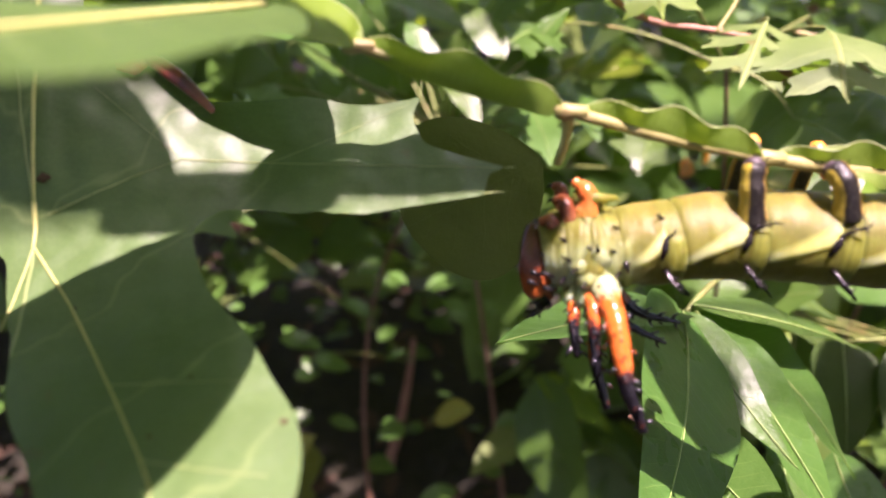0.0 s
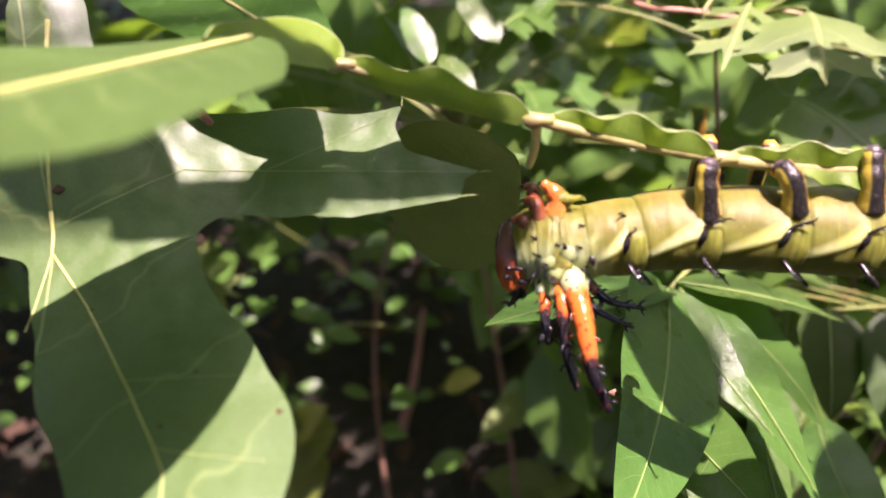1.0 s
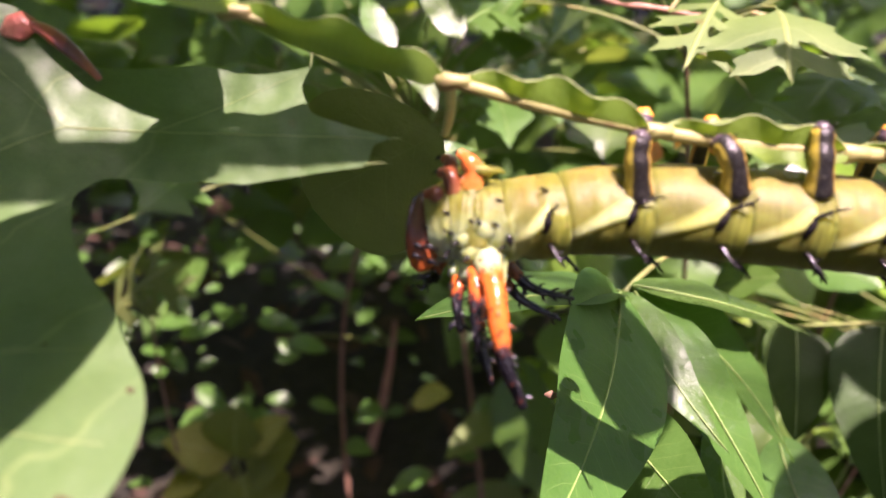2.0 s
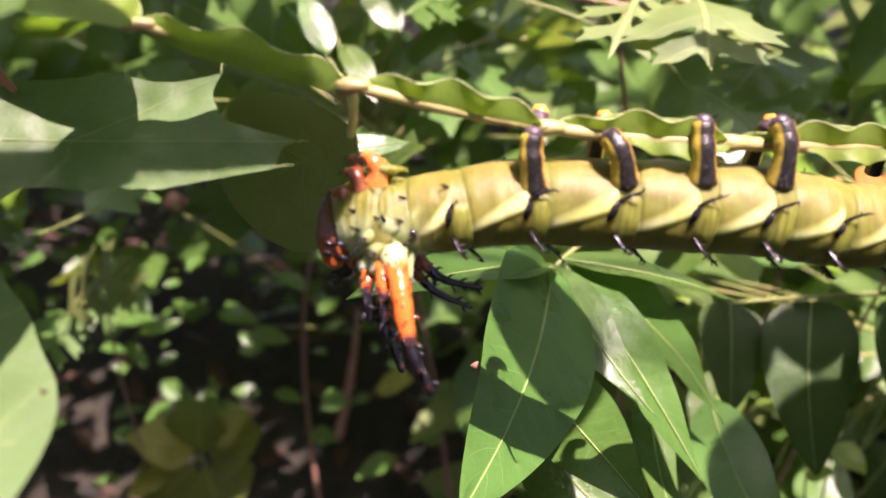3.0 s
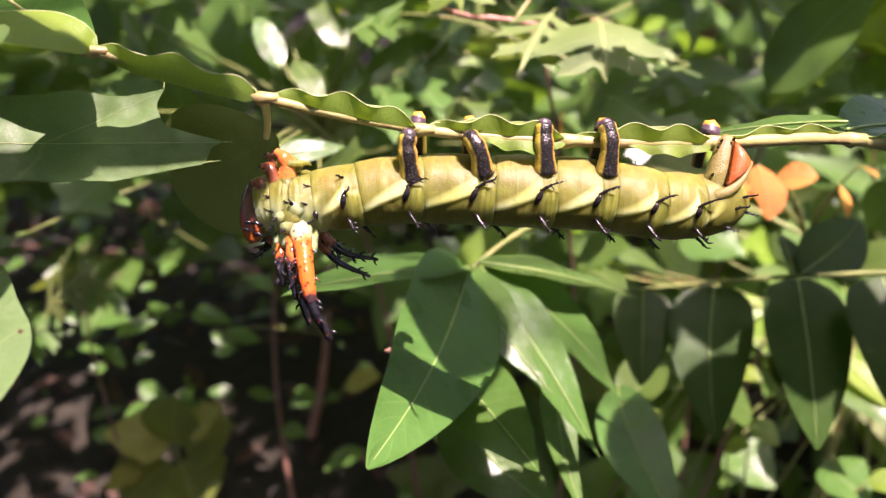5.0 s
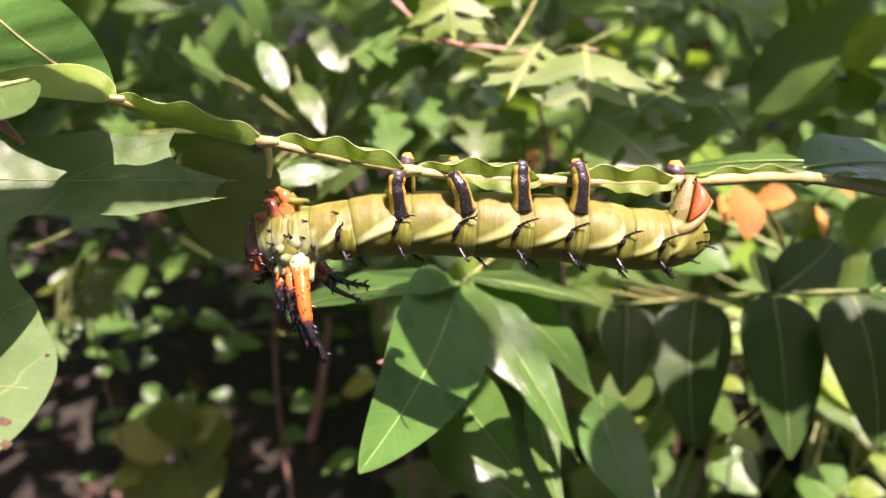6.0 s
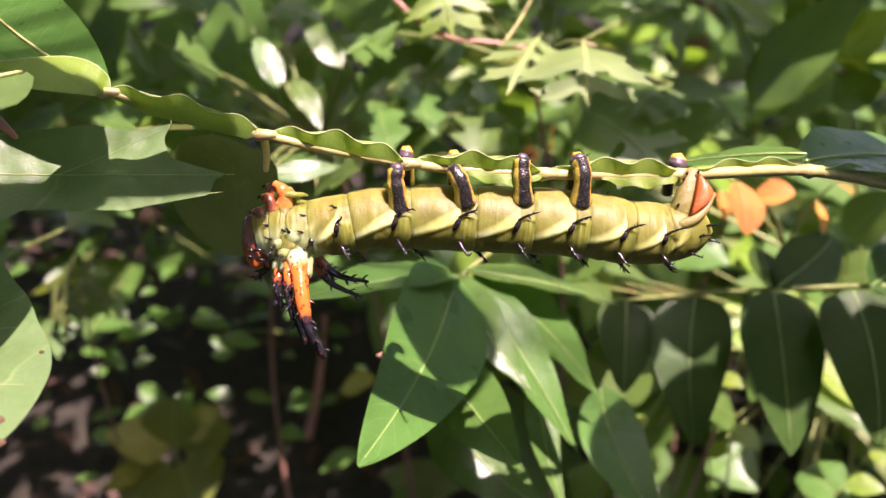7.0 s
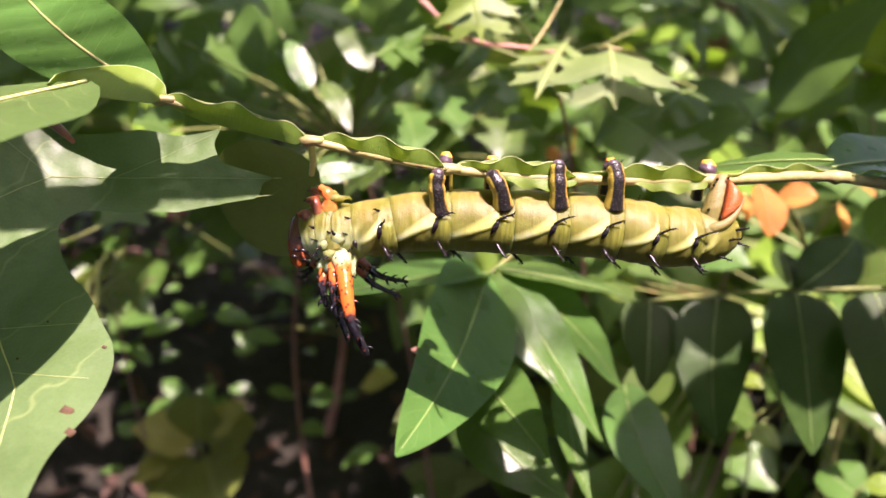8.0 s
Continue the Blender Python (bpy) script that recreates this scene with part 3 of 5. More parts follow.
# ---- the caterpillar ----
# axis from the neck to the tail and the radius there
AXIS = [(-0.0745, -0.0057, 0.5912), (-0.0704, -0.0054, 0.5921), (-0.0658, -0.0053, 0.5923), (-0.0603, -0.005, 0.5933), (-0.053, -0.0043, 0.5944), (-0.044, -0.0029, 0.5959), (-0.0311, -0.0017, 0.5966), (-0.0136, -0.0005, 0.5964), (0.0026, 0.0007, 0.5961), (0.0166, 0.0015, 0.5951), (0.0256, 0.0021, 0.5936), (0.034, 0.0033, 0.593), (0.0414, 0.0042, 0.5938), (0.0474, 0.0061, 0.5968)]
GIRTH = [0.0058, 0.0078, 0.0084, 0.0077, 0.0080, 0.0084, 0.0088, 0.0091, 0.0092, 0.0091, 0.0090, 0.0086, 0.0079, 0.0058]
THORNS = [4.0, 5.52, 6.57, 7.48, 8.42, 9.65, 11.05]
FOLDS = [0.0, 1.0, 2.0, 3.0, 4.42, 5.80, 6.82, 7.74, 8.76, 10.04, 11.45, 13.0]


def curve_at(points, s):
    p = [Vector(q) if not isinstance(q, float) else q for q in points]
    i = min(int(s), len(p) - 2)
    t = s - i
    a, b, c, d = p[max(i - 1, 0)], p[i], p[i + 1], p[min(i + 2, len(p) - 1)]
    return (b * 2 + (c - a) * t + (a * 2 - b * 5 + c * 4 - d) * (t * t) + (b * 3 - a - c * 3 + d) * (t**3)) * 0.5


def body_point(s, angle, lift=0.0):
    """A point of the skin: s along the axis, angle in degrees from the near side upwards."""
    c = curve_at(AXIS, s)
    d = (curve_at(AXIS, min(s + 0.05, 13)) - curve_at(AXIS, max(s - 0.05, 0))).normalized()
    up = (UP - d * UP.dot(d)).normalized()
    out = d.cross(up)
    if out.dot(AWAY) > 0:
        out = -out
    r, k = curve_at(GIRTH, s), 0
    while k < len(FOLDS) - 2 and s > FOLDS[k + 1]:
        k += 1
    f = (s - FOLDS[k]) / (FOLDS[k + 1] - FOLDS[k])
    belly = math.sin(math.pi * min(max(f, 0), 1))
    swell = 0.95 + 0.055 * belly**0.4 + 0.008 * math.sin(f * 6 * math.pi) * belly
    a = (angle + 180) % 360 - 180
    g, j = 0.6, 0
    edges = [THORNS[0] - 1.1, *THORNS, THORNS[-1] + 1.0]
    side = edges[0] < s < edges[-1]
    if side:
        while s > edges[j + 1]:
            j += 1
        g = (s - edges[j]) / (edges[j + 1] - edges[j])
    band = cuff = 0.0
    fade = min(1.0, max(0.0, (s - edges[0]) / 0.5), max(0.0, (edges[-1] - s) / 0.5)) if side else 0.0
    if side:
        # the cuff behind a breathing pore: upright ribs that bulge over the fold
        on = min(1.0, g / 0.03) * min(1.0, max(0.0, (0.30 - g) / 0.03))
        cuff = on * min(1.0, max(0.0, (6 - a) / 10)) * min(1.0, max(0.0, (a + 95) / 25))
        swell += cuff * (0.055 * math.sin(math.pi * min(1.0, g / 0.30)) + 0.017 * math.sin(g * 2 * math.pi / 0.075))
        # the oblique band: it rises to the next pore, with an overhanging lower edge and a hollow below
        w = min(1.0, max(0.0, (g - 0.24) / 0.05)) * fade
        ridge_at = -33 + 38 * max(0.0, (g - 0.26) / 0.74) ** 1.15
        d = a - ridge_at
        thick = 6 + 14 * max(0.0, g - 0.26)
        top = math.exp(-((max(0.0, d - 2) / 15) ** 2)) if d > 0 else min(1.0, max(0.0, (d + thick) / 3.5))
        swell += w * top * (0.028 + 0.022 * g)
        hollow = min(1.0, max(0.0, (-d - thick + 1) / 5)) * min(1.0, max(0.0, (a + 105) / 55))
        swell -= w * hollow * (0.010 + 0.014 * g)
        band = w * min(1.0, max(0.0, (d + thick + 2) / 4)) * min(1.0, max(0.0, (9 + 5 * g - d) / 12))
    swell += 0.022 * noise.noise((s * 2.2, a * 0.02, 1)) + 0.010 * noise.noise((s * 7, a * 0.06, 3))
    if s < 4.6:
        # pleats that fan out behind the neck
        swell += 0.030 * math.sin(s * 8.5 - a * 0.075) * min(1.0, (4.6 - s) / 0.6) * min(1.0, s) * min(1.0, max(0.0, (12 - a) / 20))
    rad = radians(angle)
    neck = max(0.0, min(1.0, (3.7 - s) / 1.2)) * max(0.0, min(1.0, (14 - a) / 40))
    tan = max(0.0, math.sin(math.pi * min(1.0, max(0.0, (g - 0.30) / 0.72)))) * min(1.0, max(0.0, (a - 4) / 22)) if side else 0.0
    return c + (out * math.cos(rad) + up * math.sin(rad)) * (r * swell + lift), min(1.0, band), neck, cuff, tan


def caterpillar():
    cat = thing("caterpillar", (-0.0156, 0.0000, 0.6059), "fat olive yellow horned caterpillar hanging under a leaf stalk", "caterpillar")
    # finer towards the side that carries the bands
    angles = [-90 + 2.6 * k for k in range(52)] + [46 + 224 * k / 28 for k in range(28)]
    sides = len(angles)
    for k in range(len(FOLDS) - 1):
        bm = bmesh.new()
        layers = [bm.verts.layers.float.new(name) for name in ("band", "neck", "cuff", "tan")]
        a, b, rings = FOLDS[k], FOLDS[k + 1], []
        n = 30
        for i in range(n + 1):
            s, ring = a + (b - a) * i / n, []
            for angle in angles:
                p, *values = body_point(min(s, b - 1e-4) if i == n else s, angle)
                v = bm.verts.new(p)
                for layer, value in zip(layers, values):
                    v[layer] = value
                ring.append(v)
            rings.append(ring)
        for r, q in zip(rings, rings[1:]):
            for j in range(sides):
                bm.faces.new((r[j], r[(j + 1) % sides], q[(j + 1) % sides], q[j]))
        if k == 0:
            bm.faces.new(rings[0][::-1])
        if k == len(FOLDS) - 2:
            bm.faces.new(rings[-1])
        bmesh.ops.recalc_face_normals(bm, faces=bm.faces)
        part("segment", bm, SKIN, cat, "wrinkled olive yellow skin with an oblique cream band" if k > 3 else "")

    def spine(base, way, length, r=0.00042, prongs=4, seed=0, material=SPINE, name="spine"):
        """A black thorn with small side prickles."""
        rng = random.Random(seed)
        base, way = Vector(base), Vector(way).normalized()
        bm = bmesh.new()
        pts = bezier(base - way * 0.0006, base + way * length, way.orthogonal().normalized() * length * 0.05, 6)
        tube(bm, pts, taper(r, r * 0.3), 7, lump=lambda f, q: 0.15 * math.sin(f * 25))
        for k in range(prongs):
            f = 0.3 + 0.65 * k / max(1, prongs - 1)
            q = base + way * length * f
            w = (way * 0.5 + Vector([rng.uniform(-1, 1) for _ in range(3)]).normalized()).normalized()
            tube(bm, [q, q + w * length * 0.15, q + w * length * 0.30], taper(r * 0.5, r * 0.14), 5)
        return part(name, bm, material, cat)

    # thorns along the side: upper ones lean back, lower ones hang
    for k, s in enumerate(THORNS):
        p = body_point(s, 2 - 2 * k * 0.5)[0]
        if k == 0:
            way, ln = UP * 0.5 + RIGHT * 0.55 - AWAY * 0.5, 0.0022
        else:
            way, ln = UP * 0.42 + RIGHT * 1.0 - AWAY * 0.35, 0.0048
        spine(p, way, ln, 0.00048, 5, k)
        lower = body_point(s - 0.10, -20)[0]
        oval = bmesh.new()
        tube(oval, bezier(p, lower - UP * 0.0008, -AWAY * 0.0004, 8), lambda f: 0.00018 + 0.00062 * math.sin(math.pi * f), 8, 0.5)
        part("spiracle", oval, SPINE, cat, "dark elongated breathing pore")
        low = body_point(s + 0.02, -46)[0]
        spine(low, -UP * 0.85 + RIGHT * 0.55 - AWAY * 0.5, 0.0048, 0.00060, 5, 20 + k)
        far = body_point(s + 0.30, -98)[0]
        spine(far, -UP * 0.75 + RIGHT * 0.85 + AWAY * 0.2, 0.0046, 0.00055, 5, 40 + k)
        top = body_point(s - 0.35, 118)[0]
        if k in (1, 5):
            spine(top, UP + RIGHT * 0.6, 0.0024, 0.00035, 3, 60 + k)
    for s, a, ln, seed in ((4.02, 32, 0.0020, 71), (2.0, -2, 0.0016, 72), (1.75, -38, 0.0015, 73), (2.75, -8, 0.0014, 74), (2.85, -40, 0.0015, 75), (1.1, -18, 0.0022, 76), (0.9, -50, 0.0020, 77), (2.9, 25, 0.0012, 78), (1.3, -62, 0.0018, 79), (12.3, -25, 0.0034, 80), (12.0, -60, 0.0034, 81), (12.6, -55, 0.0030, 82), (12.7, -15, 0.0036, 83)):
        spine(body_point(s, a)[0], -AWAY * 0.5 + (RIGHT if s > 11 else -RIGHT * 0.4) + UP * (0.15 if a > -30 else -0.4), ln, 0.00045, 3, seed)
    ov = bmesh.new()
    p = body_point(3.05, -28, 0.0001)[0]
    tube(ov, [p + UP * 0.0014 - RIGHT * 0.0003, p - AWAY * 0.0003, p - UP * 0.0014 + RIGHT * 0.0004], lambda f: 0.00015 + 0.0006 * math.sin(math.pi * f), 8, 0.5)
    part("spiracle", ov, SPINE, cat)

    def horn(points, r0, r1, material, seed, warts=26):
        rng = random.Random(seed)
        pts = spline(points, 10)
        bm = bmesh.new()
        tube(bm, pts, lambda f: (r0 * (1 - f) + r1 * f) * (1 - 0.35 * f**6) * (1.0 + 0.25 * max(0, 0.15 - f) / 0.15), 14, lump=lambda f, q: 0.03 * math.sin(f * 40 + q))
        along = bm.verts.layers.float.get("along")
        ob_along = len(pts) - 1
        for k in range(warts):
            f = 0.16 + 0.84 * (k + rng.random()) / warts
            i = min(int(f * ob_along), ob_along - 1)
            c, d = pts[i], (pts[i + 1] - pts[i]).normalized()
            s = d.orthogonal().normalized()
            s.rotate(Matrix.Rotation(rng.uniform(0, 6.28), 3, d))
            r = (r0 * (1 - f) + r1 * f)
            q = c + s * r * 0.9
            size = rng.uniform(0.0002, 0.00034) * (1 + 0.5 * f)
            before = set(bm.verts)
            tube(bm, [q, q + (s + d * 0.5) * size * 1.8, q + (s + d * 0.9) * size * 3.0], taper(size * 0.95, size * 0.3), 6)
            for v in bm.verts:
                if v not in before:
                    v[along] = max(f, 0.8) if rng.random() < 0.8 else f
        return part("horn", bm, material, cat)

    horn([(-0.0631, -0.0134, 0.5889), (-0.0613, -0.0199, 0.5863), (-0.0600, -0.0245, 0.5819), (-0.0583, -0.0271, 0.5760), (-0.0542, -0.0282, 0.5677)], 0.0024, 0.0013, HORN, 1)
    horn([(-0.0661, -0.0110, 0.5879), (-0.0647, -0.0173, 0.5858), (-0.0642, -0.0209, 0.5811), (-0.0629, -0.0231, 0.5755)], 0.0016, 0.0009, HORN_SHORT, 2, 18)
    horn([(-0.0644, -0.0086, 0.5862), (-0.0637, -0.0142, 0.5816), (-0.0630, -0.0183, 0.5753), (-0.0601, -0.0217, 0.5674)], 0.0016, 0.0010, HORN, 7, 18)
    horn([(-0.0684, -0.0099, 0.5867), (-0.0679, -0.0140, 0.5843), (-0.0677, -0.0170, 0.5809), (-0.0666, -0.0188, 0.5764)], 0.00145, 0.0009, HORN_SHORT, 3, 16)
    horn([(-0.0601, -0.0037, 0.5850), (-0.0563, -0.0038, 0.5807), (-0.0523, -0.0041, 0.5782), (-0.0449, -0.0038, 0.5768)], 0.0015, 0.0006, HORN_DARK, 4, 20)
    horn([(-0.0618, -0.0029, 0.5832), (-0.0583, -0.0027, 0.5783), (-0.0545, -0.0030, 0.5747), (-0.0468, -0.0037, 0.5716)], 0.0015, 0.0006, HORN_DARK, 5, 20)
    horn([(-0.0715, -0.0051, 0.5839), (-0.0723, -0.0063, 0.5815), (-0.0733, -0.0079, 0.5806), (-0.0751, -0.0098, 0.5791)], 0.0012, 0.0006, HORN_DARK, 6, 18)
    for c, r in (((-0.0632, -0.0140, 0.5880), 0.0021), ((-0.0660, -0.0128, 0.5872), 0.0021), ((-0.0682, -0.0112, 0.5865), 0.0020), ((-0.0612, -0.0121, 0.5857), 0.0022)):
        bm = bmesh.new()
        neck = bm.verts.layers.float.new("neck")
        c = Vector(c)
        tube(bm, spline([c + UP * r * 2.4 + AWAY * r * 1.7, c + UP * r * 1.2 + AWAY * r * 0.6, c, c - UP * r * 1.2 - AWAY * r * 0.3], 5), lambda f: r * (1.30 - 0.42 * f + 0.06 * math.sin(f * 9)), 16, lump=lambda f, q: 0.05 * math.sin(q * 2 + f * 6))
        for v in bm.verts:
            v[neck] = 1.0
        part("horn_base", bm, SKIN, cat, "pale bluish swelling that bears a horn")

    # pale swellings of the neck, each with a small black thorn
    for c, r, way in (
        ((-0.0704, -0.0109, 0.5961), 0.0017, -RIGHT * 0.6 + UP * 0.3), ((-0.0682, -0.0140, 0.5924), 0.0020, -RIGHT * 0.5 - UP * 0.3), ((-0.0665, -0.0152, 0.5903), 0.0019, -RIGHT * 0.3 - UP * 0.5), ((-0.0649, -0.0131, 0.5956), 0.0016, -RIGHT * 0.2 + UP * 0.4),
        ((-0.0732, -0.0101, 0.5926), 0.0016, -RIGHT + UP * 0.1),
    ):
        bm = bmesh.new()
        neck = bm.verts.layers.float.new("neck")
        c, out = Vector(c), (way - AWAY).normalized()
        tube(bm, [c - out * r * 1.4, c - out * r * 0.8, c - out * r * 0.3, c + out * r * 0.1], lambda f: r * (1.75 - 1.15 * f), 14, lump=lambda f, q: 0.08 * math.sin(q * 2 + r * 9000))
        for v in bm.verts:
            v[neck] = 0.7
        part("tubercle", bm, SKIN, cat, "pale bluish green swelling of the neck")
        spine(c + out * r * 0.25, way * 0.8 - AWAY * 0.6, 0.0017, 0.00062, 3, int(r * 1e5))

    # prolegs that grip the stalk: foot end first
    def proleg(points, r, far=False):
        pts = spline([Vector(p) + AWAY * 0.0009 * (k + 0.4) for k, p in enumerate(points)], 8)
        bm = tube(bmesh.new(), pts, lambda f: r * (0.86 + 0.14 * f + 0.05 * math.sin(f * 16) + 0.22 * max(0, f - 0.85) / 0.15), 18, 0.9, lump=lambda f, q: 0.03 * math.sin(f * 60 + q * 3))
        leg = part("proleg", bm, PROLEG, cat, "black and yellow grainy proleg")
        tip = pts[0]
        bm = tube(bmesh.new(), [tip - UP * 0.0003, tip + UP * 0.0002 + AWAY * 0.0006, tip + UP * 0.0003 + AWAY * 0.0018, tip - UP * 0.0003 + AWAY * 0.0034], lambda f: r * (0.80 - 0.2 * f), 12)
        part("foot", bm, FOOT, leg, "dark hooked foot")
        rng = random.Random(int(tip.x * 1e6))
        for k in range(7):
            a = radians(-70 + 24 * k)
            q = tip + (RIGHT * math.sin(a) + UP * 0.5) * r * 0.8
            part("hair", tube(bmesh.new(), [q, q + (RIGHT * math.sin(a) + UP * 0.8 - AWAY * 0.4 * rng.random()) * 0.0012], taper(0.00012, 0.00004), 4), SPINE, leg)
        return leg

    proleg([(-0.0380, -0.0058, 0.6118), (-0.0382, -0.0076, 0.6098), (-0.0377, -0.0091, 0.6070), (-0.0370, -0.0098, 0.6030)], 0.0025)
    proleg([(-0.0231, -0.0039, 0.6115), (-0.0224, -0.0059, 0.6116), (-0.0208, -0.0077, 0.6093), (-0.0196, -0.0085, 0.6046)], 0.0025)
    proleg([(-0.0052, -0.0010, 0.6145), (-0.0052, -0.0032, 0.6126), (-0.0048, -0.0054, 0.6098), (-0.0042, -0.0066, 0.6050)], 0.0025)
    proleg([(0.0101, 0.0004, 0.6148), (0.0108, -0.0016, 0.6138), (0.0112, -0.0038, 0.6106), (0.0112, -0.0052, 0.6047)], 0.0025)
    # tips of the far prolegs above the stalk
    for x, y, z, r in ((-0.0359, 0.0054, 0.6119, 0.0021), (-0.0230, 0.0059, 0.6113, 0.0021), (0.0109, 0.0081, 0.6118, 0.0021), (0.0404, 0.0141, 0.6104, 0.0028)):
        c = Vector((x, y, z))
        bm = tube(bmesh.new(), bezier(c + AWAY * 0.012 - UP * 0.008, c, UP * 0.002, 6), lambda f: 0.0018, 12)
        far = part("proleg", bm, PROLEG, cat)
        bm = tube(bmesh.new(), [c - UP * 0.0012 - RIGHT * 0.0005, c - UP * 0.0004, c + UP * 0.0006, c + UP * 0.0014 + RIGHT * 0.0004], lambda f, r=r: r * (1 - 0.24 * f), 12)
        part("foot", bm, FOOT, far, "orange and purple gripping foot")

    # the claspers at the tail
    pts = spline([(0.0399, 0.0036, 0.5968), (0.0411, 0.0037, 0.6009), (0.0420, 0.0056, 0.6049), (0.0430, 0.0080, 0.6083), (0.0440, 0.0094, 0.6098)], 8)
    cl = part("clasper", tube(bmesh.new(), pts, lambda f: 0.0040 - 0.0018 * f - 0.0004 * f**3, 22, 0.85, lump=lambda f, q: 0.03 * math.sin(f * 40 + q * 4)), CLASPER, cat, "beige warty clasper with dark marks")
    for q in ((0.0389, 0.0014, 0.6030), (0.0402, 0.0052, 0.6090), (0.0411, 0.0062, 0.6104), (0.0440, 0.0060, 0.6110)):
        spine(Vector(q), UP * 0.3 - AWAY * 0.9, 0.0005, 0.00045, 2, 90)
    pts = spline([(0.0360, 0.0002, 0.5958), (0.0400, -0.0016, 0.5984), (0.0435, -0.0013, 0.6003), (0.0465, 0.0006, 0.6028), (0.0487, 0.0035, 0.6060)], 8)
    part("rim", tube(bmesh.new(), pts, lambda f: 0.0019 - 0.0014 * f, 14, 0.8, lump=lambda f, q: 0.05 * math.sin(f * 60 + q * 3)), CLASPER, cl, "pale lower edge of the clasper")
    bm = bmesh.new()
    along = bm.verts.layers.float.new("along")
    a, b, c = Vector((0.0441, 0.0063, 0.6106)), Vector((0.0487, 0.0034, 0.6062)), Vector((0.0417, -0.0014, 0.6008))
    nrm, grid = (b - a).cross(c - a).normalized(), {}
    if nrm.dot(AWAY) > 0:
        nrm = -nrm
    for u in range(17):
        for v in range(17 - u):
            w = 16 - u - v
            bulge = 0.0014 * (27 * u * v * w / 4096) ** 0.5 + 0.0008 * (u * (16 - u) / 64) + 0.00012 * noise.noise((u * 0.9, v * 0.9, 2))
            side = (b - c).cross(nrm).normalized() * (0.0009 * (u * v / 64))
            grid[u, v] = bm.verts.new((a * w + b * u + c * v) / 16 + nrm * bulge + side)
            grid[u, v][along] = u / 16
    for u in range(16):
        for v in range(16 - u):
            bm.faces.new((grid[u, v], grid[u + 1, v], grid[u, v + 1]))
            if u + v < 15:
                bm.faces.new((grid[u + 1, v], grid[u + 1, v + 1], grid[u, v + 1]))
    bmesh.ops.solidify(bm, geom=bm.faces[:], thickness=0.0012)
    bmesh.ops.recalc_face_normals(bm, faces=bm.faces)
    part("tail_patch", bm, PATCH, cl, "bright orange red grainy patch")

    # head, drawn in under the neck, and the true legs
    bm = bmesh.new()
    hc = Vector((-0.0757, -0.0073, 0.5902))
    pts = [hc + UP * 0.0068 * k / 6 + RIGHT * 0.0006 * (1 - (k / 6) ** 2) for k in range(6, -7, -1)]
    tube(bm, pts, lambda f: 0.0036 * max(0.05, math.sin(math.pi * (0.10 + 0.80 * f))) ** 0.6, 20, 0.9, lump=lambda f, q: 0.05 * math.sin(q * 2 + 0.5) + 0.03 * math.sin(q * 5 + f * 9))
    head = part("head", bm, HEAD, cat, "glossy dark red brown head", pivot=(-0.0727, -0.0055, 0.5918))
    for q, ln in (((-0.0764, -0.0113, 0.5895), 0.0016), ((-0.0745, -0.0119, 0.5898), 0.0022), ((-0.0767, -0.0118, 0.5877), 0.0014), ((-0.0738, -0.0124, 0.5870), 0.0018)):
        q = Vector(q)
        bm = tube(bmesh.new(), [q, q + (RIGHT * 0.8 - UP * 0.1 - AWAY * 0.4) * ln * 0.5, q + (RIGHT - UP * 0.3) * ln], taper(0.0006, 0.0003), 8)
        part("eye_spot", bm, SPINE, head)
    for pts, r in (
        ([(-0.0673, -0.0062, 0.5988), (-0.0670, -0.0063, 0.6029), (-0.0681, -0.0057, 0.6049), (-0.0698, -0.0048, 0.6057)], 0.0023),
        ([(-0.0695, -0.0070, 0.5965), (-0.0703, -0.0067, 0.5999), (-0.0716, -0.0056, 0.6019), (-0.0732, -0.0052, 0.6017)], 0.0021),
        ([(-0.0709, -0.0077, 0.5944), (-0.0722, -0.0081, 0.5968), (-0.0738, -0.0073, 0.5986), (-0.0754, -0.0071, 0.5980)], 0.0020),
        ([(-0.0700, -0.0009, 0.5962), (-0.0709, -0.0001, 0.5998), (-0.0719, 0.0006, 0.6021), (-0.0731, 0.0009, 0.6022)], 0.0019),
    ):
        bm = tube(bmesh.new(), spline(pts, 6), lambda f, r=r: r * (1.05 - 0.62 * f + 0.07 * math.sin(f * 13)), 14)
        leg = part("leg", bm, LEG if r > 0.0022 else LEG_SHADED, cat, "glossy orange red jointed leg" if r > 0.0022 else "jointed leg with shade in its dark red brown colour")
        q = Vector(pts[-1])
        part("claw", tube(bmesh.new(), [q, q - RIGHT * 0.0008 + UP * 0.0002, q - RIGHT * 0.0013 - UP * 0.0004], taper(0.0005, 0.0001), 6), SPINE, leg)
    bm = bmesh.new()
    neck = bm.verts.layers.float.new("neck")
    tube(bm, spline([(-0.0655, -0.0138, 0.5915), (-0.0662, -0.0122, 0.5950), (-0.0668, -0.0092, 0.5984), (-0.0670, -0.0064, 0.6010), (-0.0664, -0.0046, 0.6030)], 8), lambda f: 0.0024 - 0.0030 * f * (1 - f) + 0.0010 * f**4, 18, 0.55, lump=lambda f, q: 0.06 * math.sin(q * 3 + f * 4))
    tube(bm, spline([(-0.0694, -0.0058, 0.6028), (-0.0668, -0.0072, 0.6038), (-0.0642, -0.0070, 0.6038), (-0.0622, -0.0060, 0.6036), (-0.0612, -0.0056, 0.6030)], 6), lambda f: 0.0013 - 0.0011 * f, 12, 0.6)
    part("collar", bm, SKIN, cat, "yellow fold of skin behind the legs")
    return cat, head


